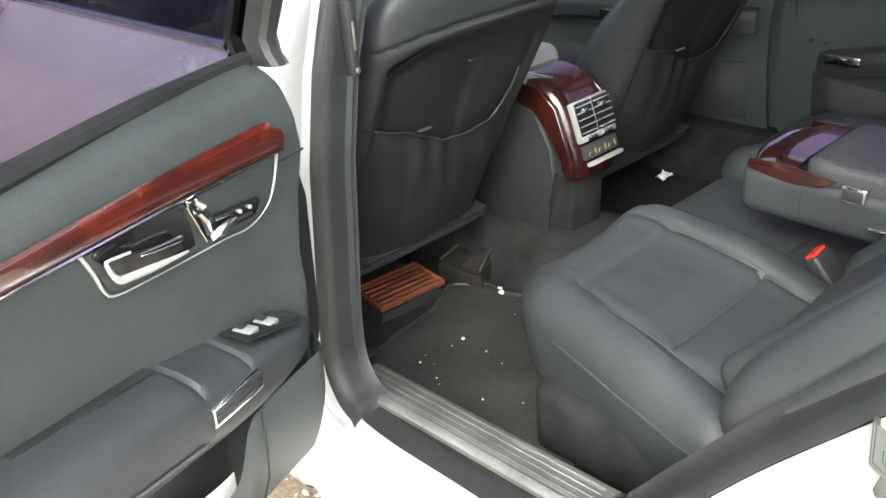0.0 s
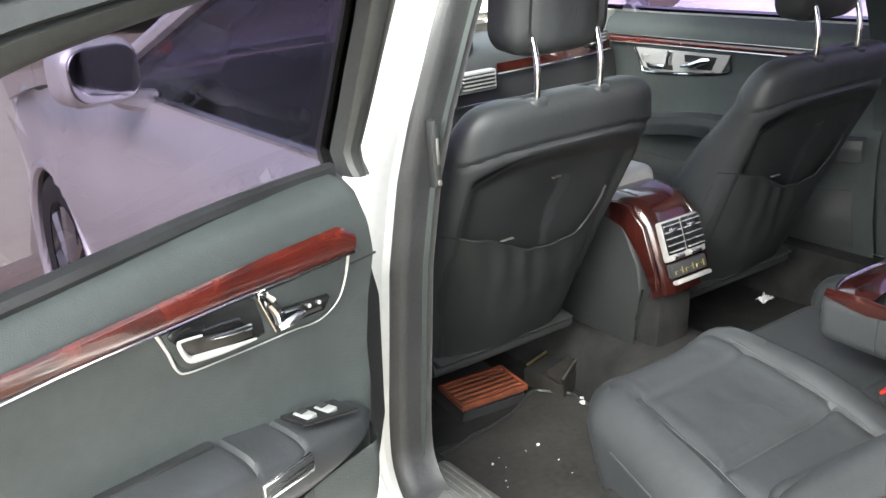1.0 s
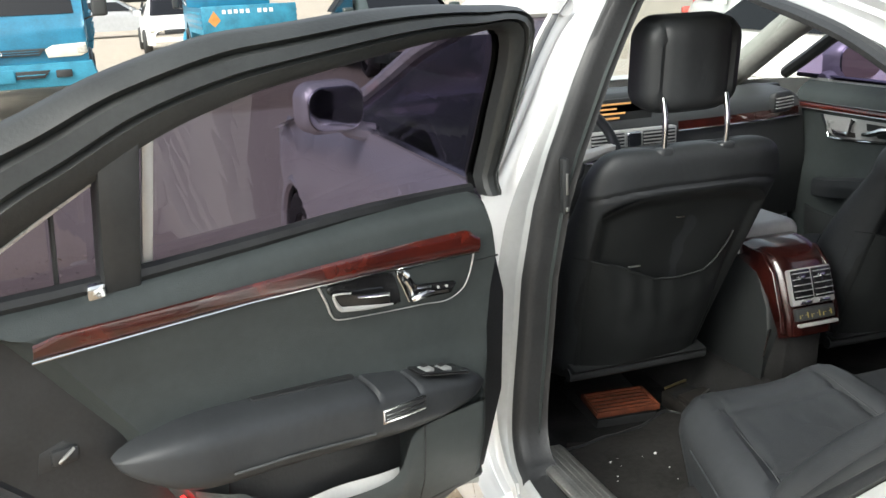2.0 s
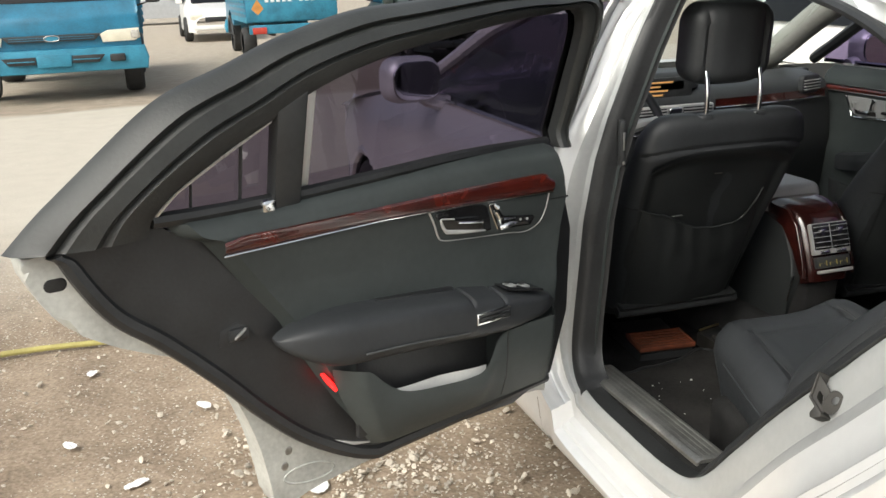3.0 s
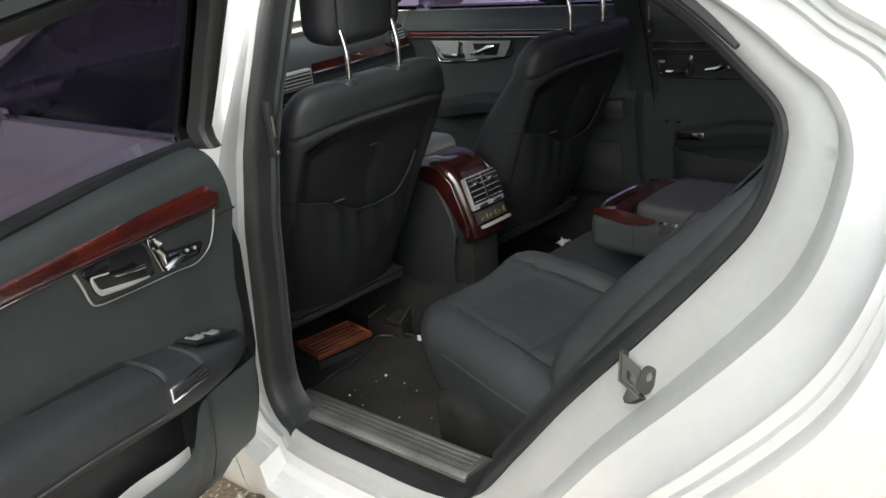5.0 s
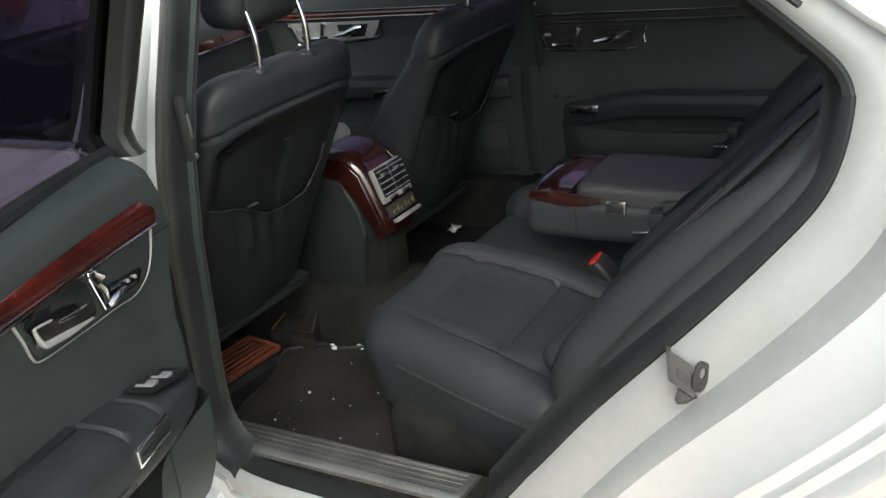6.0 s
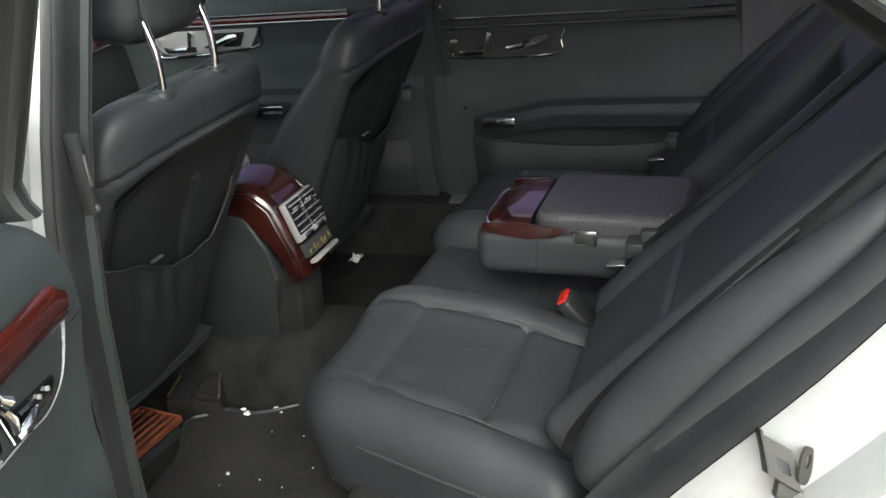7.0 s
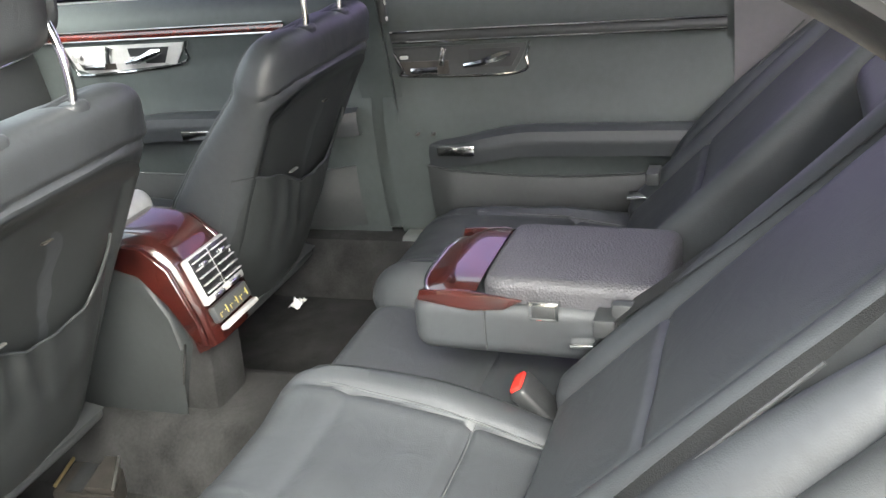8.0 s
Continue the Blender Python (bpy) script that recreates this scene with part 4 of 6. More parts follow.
# ---------------------------------------------------------------- cabin floor and sill
part("carpet", rbox(-0.74, 0.74, -0.66, 1.19, 0.222, 0.255, 0.01), CARPET, car, "black cabin carpet")
part("tunnel", slab([(-0.165, 0.24), (-0.135, 0.33), (-0.105, 0.375), (-0.07, 0.39), (0.07, 0.39), (0.105, 0.375), (0.135, 0.33), (0.165, 0.24)], -0.30, 1.19, lambda x, z, y: (x, y, z), 0.0), CARPET, car)
for xs in (-1, 1):
    part("sill_carpet", slab([(0.78, 0.20), (0.78, 0.398), (0.70, 0.395), (0.66, 0.34), (0.64, 0.24)], -0.66, 1.1, lambda x, z, y: (x * xs, y, z), 0.0), CARPET, car)
    plate = part("sill_plate", slab([(0.785, 0.392), (0.785, 0.400), (0.775, 0.406), (0.712, 0.404), (0.700, 0.394)], -0.485, 0.045, lambda x, z, y: (x * xs, y, z), 0.003), STEEL, car, "scuffed brushed steel sill plate with dim lettering")
    if xs < 0:
        rnd = random.Random(3)
        for k in range(13):
            y = -0.09 - 0.022 * k
            w = rnd.uniform(0.35, 0.8)
            part("letter_bar", rbox(-0.746, -0.746 + 0.010 * rnd.uniform(0.6, 1.0), y - 0.007 * w, y + 0.006 * w, 0.4050, 0.4061, 0.0), STEEL, plate, smooth=False)
        for k in range(5):
            part("rib", rbox(-0.772 + 0.013 * k, -0.768 + 0.013 * k, -0.47, 0.035, 0.4045, 0.4062, 0.0), STEEL, plate, smooth=False)


def build_mat():
    rim = [(-0.60, 0.235), (-0.52, 0.25), (-0.46, 0.262), (-0.38, 0.270), (-0.32, 0.300), (-0.26, 0.325), (-0.225, 0.285), (-0.205, 0.250), (-0.212, 0.205), (-0.195, 0.150), (-0.165, 0.105)]
    edge = spline(rim + [(-0.15, 0.05), (-0.14, -0.28), (-0.62, -0.28)], 3, close=True)
    floor_mat = tagged(part("floor_mat", slab([tuple(p) for p in edge], 0.256, 0.270, lambda x, y, z: (x, y, z), 0.004), MAT), "dusty black floor mat with crumbs in the footwell", "floor mat")
    part("mat_rim", tube([(x, y, 0.272 + 0.002 * math.sin(60 * x)) for x, y in spline(rim, 4)], 0.0042, 6), RUBBER, floor_mat, "raised rubber rim")
    rnd = random.Random(8)
    spots = [(-0.41, 0.135, 0.004), (-0.53, 0.14, 0.0028), (-0.212, 0.205, 0.008), (-0.200, 0.222, 0.005), (-0.186, 0.150, 0.007), (-0.205, 0.180, 0.003), (-0.196, 0.132, 0.003)] + [(rnd.uniform(-0.58, -0.25), rnd.uniform(-0.12, 0.16), rnd.uniform(0.0008, 0.0020)) for k in range(18)]
    bm = bmesh.new()
    for x, y, r in spots:
        bmesh.ops.create_icosphere(bm, subdivisions=1, radius=1.0, matrix=Matrix.Translation((x, y, 0.272)) @ pose(0, 0, 0, 0, 0, rnd.uniform(0, 180)) @ Matrix.Diagonal((r * 1.4, r, r * 0.6, 1)))
    tagged(part("crumbs", bm, WHITE, smooth=False), "white crumbs and lint scattered on the floor mat", "crumbs", kind="stuff")


build_mat()
bits = part("tissue_scrap", grid(lambda u, v: (0.58 + 0.05 * (u - 0.5), 0.30 + 0.03 * (v - 0.5), 0.262 + 0.014 * (0.6 + noise.noise((u * 5, v * 5, 7)))), 10, 8), WHITE)
tagged(bits, "small crumpled white tissue on the far footwell carpet", "litter")


def build_grille():
    g = thing("air_duct_grille", "rust-stained slatted footwell air outlet under the front seat", "air vent", m=pose(-0.366, 0.384, 0.302, 3, 0, -6))
    part("grille_well", rbox(-0.084, 0.084, -0.052, 0.052, -0.022, -0.012, 0.004), RUBBER, g)
    for y in (-0.058, 0.050):
        part("grille_rim", rbox(-0.090, 0.090, y, y + 0.008, -0.014, 0.002, 0.002), RUST, g)
    for x in (-0.090, 0.082):
        part("grille_rim", rbox(x, x + 0.008, -0.0495, 0.0495, -0.014, 0.002, 0.002), RUST, g)
    part("duct", slab([(-0.085, 0.0), (0.085, 0.0), (0.10, -0.09), (-0.10, -0.09)], -0.054, 0.2, lambda x, z, y: (x, y, z - 0.022), 0.006), RUBBER, g)
    for k in range(5):
        part("slat", rbox(-0.0815, 0.0815, -0.041 + 0.0190 * k, -0.0335 + 0.0190 * k, -0.006, 0.001, 0.002), RUST, g)


build_grille()


def build_seat_track():
    g = thing("seat_rail", "dark metal seat rail with bright edges on the carpet", "seat rail")
    part("rail", slab([(-0.232, 0.250), (-0.122, 0.312), (-0.115, 0.420), (-0.232, 0.392)], 0.25, 0.300, lambda x, y, z: (x, y, z), 0.008), DARK_METAL, g)
    part("rail_cover", slab([(-0.228, 0.256), (-0.130, 0.312), (-0.130, 0.342), (-0.228, 0.318)], 0.300, 0.318, lambda x, y, z: (x, y, z), 0.007), DARK_METAL, g)
    part("rail_groove", slab([(-0.226, 0.330), (-0.124, 0.358), (-0.122, 0.392), (-0.226, 0.366)], 0.2995, 0.302, lambda x, y, z: (x, y, z), 0.001), RUBBER, g)
    # thin bright rods draw the highlights that run along the rail's edges
    part("rail_highlight", tube([(-0.222, 0.392, 0.303), (-0.172, 0.404, 0.305), (-0.115, 0.418, 0.305)], 0.0036, 6), EDGE_GLINT, g, "yellowish rod drawing the highlight on the rail edge")
    part("rail_highlight", tube([(-0.116, 0.414, 0.302), (-0.119, 0.36, 0.302), (-0.124, 0.316, 0.303)], 0.0026, 6), STEEL, g)
    part("rail_highlight", tube([(-0.226, 0.257, 0.317), (-0.134, 0.310, 0.318)], 0.0028, 6), STEEL, g)


build_seat_track()

# ---------------------------------------------------------------- seats
def seat_back_line(z):
    """How far back the reclined rear face of a front seat stands at a height."""
    return 0.030 + 0.47 * (0.963 - min(z, 0.963))


def build_front_seat(cx, group):
    seat = thing("front_seat", "black leather front seat with a hard back shell and map pocket", "car seat", group, m=pose(cx, 0, 0))
    TOP, CROWN, FOOT = 1.042, 0.950, 0.445
    HZ, HX = [0.44, 0.55, 0.68, 0.80, 0.90, CROWN, TOP], [0.196, 0.205, 0.220, 0.234, 0.240, 0.244, 0.235]

    def depth(z):
        return lerp(z, [0.44, 0.55, 0.73, 0.83, 0.94, TOP], [0.26, 0.26, 0.235, 0.195, 0.135, 0.108])

    def rear(x, z):
        """The leather's rear face, with the wrap round its sides."""
        c = min(abs(x) / lerp(z, HZ, HX), 1.0) ** (1 / 0.58)
        return seat_back_line(z) + depth(z) / 2 * (1 - max(0.0, 1 - c * c) ** 0.29)

    def cover(u, v):
        """Leather of the backrest: a closed upright loop, swept from the base to the crown."""
        if v < 0.72:
            z, f = FOOT + (CROWN - FOOT) * v / 0.72, 0.0
        else:
            g = (v - 0.72) / 0.28 * math.pi / 2
            z, f = CROWN + (TOP - CROWN) * math.sin(g), math.cos(g)
        half, d = lerp(z, HZ, HX), depth(min(z, CROWN))
        a = 2 * math.pi * u
        c, s = math.cos(a), math.sin(a)
        k = f ** 0.70 if v >= 0.72 else 1.0
        x = half * math.copysign(abs(c) ** 0.58, c)
        y = d / 2 * math.copysign(abs(s) ** 0.58, s) * (k ** 0.8 if v >= 0.72 else 1.0)
        if v >= 0.72:
            x *= 0.30 + 0.70 * k ** 0.45 if k < 0.999 else 1.0
        if s > 0:
            y -= (d - 0.085) * 0.8 * (1 - smooth(abs(x) / half, 0.50, 0.85)) * s * k
            x *= 1 - 0.10 * s
        mid = seat_back_line(min(z, CROWN)) + d / 2 - 0.026 * smooth(z, CROWN, TOP)
        if s < 0 and v < 0.80:
            e = min(half - 0.022 - abs(x), 0.944 - 0.06 * (x / 0.25) ** 4 - z)
            y += 0.020 * smooth(e, 0.0, 0.03) * smooth(-s, 0.3, 0.8)
            y -= groove(z - 0.955 + 0.020 * (x / 0.24) ** 4, 0.006, 0.007)
        # dimples round the posts and creases in the old leather
        z -= 0.008 * math.exp(-((abs(x) - 0.077) ** 2 + (mid + y - 0.062) ** 2) / 0.0005) * (v > 0.85)
        y += 0.0025 * noise.noise((x * 9, z * 9, 2.0)) + 0.0012 * noise.noise((x * 30, z * 22, 5.0))
        return (x, mid + y, z)
    part("backrest", grid(cover, 140, 120, True), LEATHER, seat, "stitched black leather backrest")
    for u0 in (0.10, 0.40):
        part("piping", tube([cover(u0, v) for v in np.linspace(0.02, 0.90, 40)], 0.0035, 6), LEATHER, seat)
        part("piping_seam", tube([cover(u0 + (0.022 if u0 > 0.25 else -0.022), v) for v in np.linspace(0.02, 0.90, 40)], 0.0018, 5), STITCH, seat)

    def shell(u, v):
        z = 0.452 + 0.49 * v
        z -= 0.055 * abs(2 * u - 1) ** 4 * v
        half = lerp(z, HZ, HX) - 0.022
        x = (2 * u - 1) * half
        e = min(min(u, 1 - u) * 2 * half, (1 - v) * 0.45)
        # two shallow facets meet in an upright fold
        fold = 0.05 * (0.10 - abs(x - 0.02)) * smooth(e, 0.02, 0.08)
        return (x, rear(x, z) - 0.004 + 0.020 * smooth(e, 0.0, 0.035) + fold, z)
    part("back_shell", grid(shell, 70, 70), SHELL, seat, "dark smooth back shell")
    HEMX, HEMZ = [-0.235, -0.20, -0.125, -0.04, 0.07, 0.11, 0.135, 0.150], [0.785, 0.780, 0.757, 0.718, 0.716, 0.735, 0.775, 0.815]

    def pocket(u, v):
        x = -0.228 + 0.378 * u
        top = curve(x, HEMX, HEMZ)
        x = lerp(v, [0, 1], [-0.190 + 0.375 * u, x])
        z = 0.462 + (top + 0.0015 * math.sin(34 * u) - 0.462) * v
        puff = math.sin(math.pi * min(max(u, 0.0), 1.0)) ** 0.4
        bulge = 0.016 * math.sin(math.pi * min(1, 0.12 + 0.80 * (1 - v))) * puff
        crease = 0.0045 * math.sin(37 * u + 3 * v + 2 * noise.noise((u * 4, v * 2, 3))) * v ** 1.5 * puff * (0.6 + 0.7 * noise.noise((u * 6, v * 2, 1)))
        sag = 0.006 * noise.noise((u * 3.5, v * 3.5, 9)) * puff
        return (x, rear(x, z) + 0.008 - 0.006 * puff - bulge - crease - sag, z)
    pk = part("map_pocket", grid(pocket, 90, 36), SHELL, seat, "sagging gathered map pocket")
    part("pocket_hem", tube([(lambda p: (p[0], p[1] - 0.002, p[2]))(pocket(k / 50, 1.0)) for k in range(51)], 0.0028, 6), SHELL, pk)
    part("pocket_side_seam", tube([(lambda p: (p[0], p[1] - 0.001, p[2]))(pocket(0.0, k / 20)) for k in range(21)], 0.0022, 6), RUBBER, pk)
    part("pocket_clip", rbox(-0.128, -0.098, 0.106, 0.114, 0.764, 0.767, 0.0012), STEEL, seat)
    part("shell_badge", rbox(-0.035, -0.015, 0.060, 0.066, 0.878, 0.881, 0.0008), DARK_METAL, seat)
    part("lower_trim", tube([(-0.188, 0.300, 0.440), (-0.10, 0.296, 0.440), (0.12, 0.296, 0.440), (0.205, 0.300, 0.440)], 0.017, 10), PLASTIC, seat)
    part("under_panel", slab([(0.262, 0.462), (0.285, 0.445), (0.330, 0.425), (0.43, 0.40), (0.43, 0.47), (0.33, 0.475)], -0.185, 0.195, lambda y, z, x: (x, y, z), 0.006), PLASTIC, seat)
    part("front_cushion", pad(0.22, 0.19, 0.08, 0.04, None, 0.08, 0.03), LEATHER, seat, m=Matrix.Translation((0, 0.62, 0.575)) @ pose(0, 0, 0, 6, 0, 0))
    # headrest
    part("headrest", pad(0.120, 0.101, 0.090, 0.040, lambda x, y: -0.010 * smooth(abs(x), 0.03, 0.08) + groove(abs(x) - 0.080, 0.006, 0.006), 0.052, 0.008), LEATHER, seat, "black leather headrest", m=Matrix.Translation((-0.002, 0.032, 1.204)) @ pose(0, 0, 0, 97, 0, 0))
    for x in (-0.080, 0.074):
        post = part("headrest_post", tube(spline([(x, 0.060, 1.00), (x, 0.048, 1.036), (x + 0.002, 0.046, 1.08), (x + 0.004, 0.052, 1.12), (x + 0.004, 0.064, 1.16)], 4), 0.0064, 10), CHROME, seat)
        part("post_collar", pad(0.022, 0.018, 0.014, 0.008, None, 0.016, 0.006), LEATHER, post, m=Matrix.Translation((x, 0.050, 1.040)))
    return seat


first = build_front_seat(-0.374, "front seats")
copy_thing(first, pose(0.376, -0.050, -0.024))


def seam_at(x, y):
    """Where the long seams of a cushion run; the inner roll is wider than the outer one."""
    return (0.128 if x > 0 else 0.152) + 0.055 * y


def cushion_shape(x, y):
    """Local x to the middle of the car, y forward."""
    seam = seam_at(x, y)
    fade = smooth(y, 0.235, 0.19) if y > 0.19 else 1.0
    d = 0.020 * smooth(-x, 0.12, 0.20) - 0.018 * smooth(-y, 0.0, 0.25) - 0.012 * smooth(y, 0.12, 0.26)
    d += 0.032 * math.exp(-((x - 0.182) / 0.058) ** 2) * smooth(y, -0.42, 0.04) - 0.026 * smooth(x, 0.13, 0.24) * smooth(-y, -0.06, 0.22)
    d += fade * groove(abs(x) - seam, 0.0085, 0.008)
    if abs(x) < seam:
        k = smooth(seam - abs(x), 0.0, 0.03)
        d += groove(y + 0.060, 0.007, 0.009) + groove(y - 0.135, 0.014, 0.005)
        d += 0.007 * k * smooth(abs(y + 0.06), 0.0, 0.07)
    d += 0.0035 * noise.noise((x * 7, y * 7, 1.3)) + 0.0018 * noise.noise((x * 22, y * 15, 3.1))
    # puckers where the inner roll meets the backrest
    d += 0.0022 * smooth(-y, 0.10, 0.20) * smooth(x, 0.12, 0.15) * (1 - smooth(x, 0.19, 0.22)) * math.sin(95 * y + 25 * x)
    return d


def splay(x, y, xs):
    """The outer edge of a rear cushion swings outwards to the rear; the inner edge runs straight."""
    return -xs * 0.25 * y * min(max(0.5 + xs * x / 0.40, 0.0), 1.0)


def rear_cushion(xs):
    """The cushion splays outwards to the rear and curves in below its piping."""
    bm = pad(0.236, 0.278, 0.19, 0.085, lambda x, y: cushion_shape(-xs * x, y), 0.10, 0.006)
    for v in bm.verts:
        x, y, z = v.co
        under = smooth(-z, 0.075, 0.19)
        v.co.x = x * (1 - 0.16 * under) + splay(x, y, xs) * (1 - 0.3 * under)
        v.co.y = y * (1 - 0.10 * under)
        v.co.z = z + 0.008 * math.exp(-((z + 0.052) / 0.012) ** 2) * (1 if -xs * x < -0.2 else 0)
    return bm


def build_rear_seat():
    bench = part("rear_seat", rbox(-0.58, 0.58, -0.62, -0.20, 0.25, 0.40, 0.03, 3), CARPET, car, "black leather rear bench with stitched cushions and bolsters")
    for xs in (-1, 1):
        m = Matrix.Translation((xs * 0.364, -0.380, 0.545)) @ pose(0, 0, 0, 5.5, 0, 0)
        part("seat_cushion", rear_cushion(xs), LEATHER, bench, "stitched black leather seat cushion", m=m)
        piping = [(xs * 0.2345 + splay(xs * 0.23, y, xs), y, -0.060 - 0.006 * math.cos(6 * y)) for y in np.linspace(-0.235, 0.13, 30)]
        for sd in (-1, 1):
            line = [(x, y) for y in np.linspace(-0.25, 0.185, 40) for x in (sd * seam_at(-xs * sd, y) + sd * 0.0045,)]
            part("thread_highlight", tube([m @ Vector((x + splay(x, y, xs), y, cushion_shape(-xs * x, y) + 0.0008)) for x, y in line], 0.0014, 5), STITCH, bench)
        line = [(x, -0.0645) for x in np.linspace(-0.125, 0.125, 24)]
        part("thread_highlight", tube([m @ Vector((x + splay(x, y, xs), y, cushion_shape(-xs * x, y) + 0.0008)) for x, y in line], 0.0012, 5), STITCH, bench)
        part("cushion_piping", tube([m @ Vector(p) for p in piping], 0.0032, 6), LEATHER, bench)
        def backfn(x, y):
            d = 0.03 * smooth(abs(x), 0.15, 0.22) + groove(abs(x) - 0.155, 0.006, 0.008) + 0.002 * noise.noise((x * 8, y * 8, 4))
            if abs(x) < 0.155:
                d += groove(y - 0.12, 0.006, 0.007)
            return d
        m = Matrix.Translation((xs * 0.355, -0.795, 0.80)) @ pose(0, 0, 0, -45, 0, 0)
        part("seat_back", pad(0.222, 0.37, 0.15, 0.05, backfn, 0.05, 0.008), LEATHER, bench, "stitched black leather backrest", m=m)
        # outer bolster beside the door opening
        bol = spline([(0.662 * xs, -0.655, 0.56), (0.660 * xs, -0.690, 0.63), (0.65 * xs, -0.80, 0.76), (0.642 * xs, -0.93, 0.895), (0.625 * xs, -1.02, 0.995)], 6)
        part("side_bolster", tube(bol, [0.020 + 0.032 * math.sin(math.pi * min(1, 0.22 + 0.9 * k / (len(bol) - 1))) for k in range(len(bol))], 14, 1.15), LEATHER, bench, "padded black side bolster")
        seam = [(x - 0.010 * xs, y + 0.033, z + 0.036) for x, y, z in bol[5:-7]]
        part("bolster_seam", tube(seam, 0.0022, 6), RUBBER, bench)
        part("bolster_trim", tube([(x + 0.055 * xs, y - 0.025, z - 0.02) for x, y, z in bol], 0.036, 10), PLASTIC, bench)
    part("middle_cushion", pad(0.138, 0.25, 0.16, 0.03, lambda x, y: groove(y + 0.02, 0.005, 0.006), 0.04, 0.01), LEATHER, bench, m=Matrix.Translation((0, -0.385, 0.512)) @ pose(0, 0, 0, 5, 0, 0))
    part("middle_back", pad(0.135, 0.30, 0.05, 0.02, None, 0.03, 0.03), PLASTIC, bench, "dark armrest recess", m=Matrix.Translation((0, -0.84, 0.72)) @ pose(0, 0, 0, -45, 0, 0))
    part("middle_pad", pad(0.128, 0.09, 0.12, 0.04, None, 0.03, 0.015), LEATHER, bench, m=Matrix.Translation((0, -0.985, 0.995)) @ pose(0, 0, 0, -45, 0, 0))
    return bench


build_rear_seat()


def build_rear_armrest():
    a = thing("rear_armrest", "folded-down padded rear centre armrest with wood-trimmed cup holder lid", "armrest", m=pose(0, -0.462, 0.607, 1.5, 0, 0))
    part("armrest_body", rbox(-0.120, 0.120, -0.20, 0.150, -0.030, 0.066, 0.028, 5), LEATHER, a)
    part("armrest_pad", pad(0.113, 0.138, 0.04, 0.018, lambda x, y: 0.004 * math.cos(x * 12), 0.03, 0.02), LEATHER_PERF, a, "padded black lid", m=Matrix.Translation((0.004, -0.100, 0.097)))
    def cap(u, v):
        x = (2 * u - 1) * 0.117
        y = 0.140 - 0.100 * v - 0.035 * (2 * u - 1) ** 4 * (1 - v)
        return (x, y, 0.072 + 0.018 * math.sin(min(1, v * 1.6) * math.pi / 2) - 0.008 * (2 * u - 1) ** 6)
    part("wood_cap", grid(cap, 24, 12), WOOD_SHADED, a, "glossy burl wood cap")
    for xs in (-1, 1):
        part("wood_side", slab([(0.135, 0.062), (0.13, 0.078), (0.06, 0.083), (-0.03, 0.072), (0.0, 0.055), (0.05, 0.05)], 0.116, 0.122, lambda y, z, d: (xs * d, y, z), 0.002), WOOD_SHADED, a)
        frame_ = part("release_button", rbox(xs * 0.119 - 0.004, xs * 0.119 + 0.004, -0.083, -0.038, 0.042, 0.072, 0.002), CHROME, a, "chrome-rimmed release button")
        part("button_face", rbox(xs * 0.1215 - 0.003, xs * 0.1215 + 0.003, -0.078, -0.043, 0.047, 0.067, 0.001), PLASTIC, frame_)
        part("hinge", rbox(xs * 0.125 - 0.012, xs * 0.125 + 0.012, -0.20, -0.16, 0.015, 0.085, 0.008), PLASTIC, a)
    part("chrome_rim", tube([(lambda p: (p[0], p[1] + 0.002, p[2]))(cap(k / 20, 0.0)) for k in range(21)], 0.0025, 6), CHROME, a)
    part("armrest_seam", tube([(-0.1185, 0.03, -0.015), (-0.1195, 0.03, 0.025), (-0.1185, 0.03, 0.05)], 0.0018, 6), RUBBER, a)


build_rear_armrest()


def strap(points, width, name, parent, wide=(1, 0, 0)):
    w = Vector(wide).normalized() * width / 2
    pts = [Vector(p) for p in spline(points, 6)]
    bm = bmesh.new()
    rows = []
    for p in pts:
        rows.append([bm.verts.new(p - w), bm.verts.new(p + w)])
    for a, b in zip(rows, rows[1:]):
        bm.faces.new((a[0], a[1], b[1], b[0]))
    r = bmesh.ops.solidify(bm, geom=bm.faces[:], thickness=0.0022)
    return part(name, bm, WEB, parent)


def build_belts():
    for xs in (-1, 1):
        b = thing("seat_belt", "black webbing seat belt lying along the rear backrest", "seat belt", "rear seat belts")
        strap([(xs * 0.600, -0.585, 0.568), (xs * 0.600, -0.645, 0.650), (xs * 0.590, -0.785, 0.800), (xs * 0.572, -0.915, 0.930), (xs * 0.53, -1.04, 1.06)], 0.050, "webbing", b, (1, 0, 0))
        part("anchor", rbox(xs * 0.530 - 0.017, xs * 0.530 + 0.017, -0.626, -0.613, 0.588, 0.594, 0.002), CHROME, b)
        if xs > 0:
            part("tongue", rbox(0.505, 0.560, -0.615, -0.588, 0.620, 0.647, 0.004), PLASTIC, b)
            part("tongue_plate", rbox(0.512, 0.545, -0.585, -0.548, 0.588, 0.594, 0.001), CHROME, b)
        k = thing("belt_buckle", "black seat belt buckle with a red release button", "belt buckle", "rear belt buckles", m=pose(xs * 0.148, -0.522, 0.512, -36, 8 * xs, 0))
        part("buckle_body", rbox(-0.026, 0.026, -0.014, 0.014, -0.045, 0.060, 0.008, 3), RUBBER, k)
        part("red_button", rbox(-0.019, 0.019, -0.010, 0.010, 0.054, 0.065, 0.003), RED, k)
        part("buckle_stalk", tube([(0, 0, -0.03), (0.0, -0.03, -0.07)], 0.012, 8), PLASTIC, k)


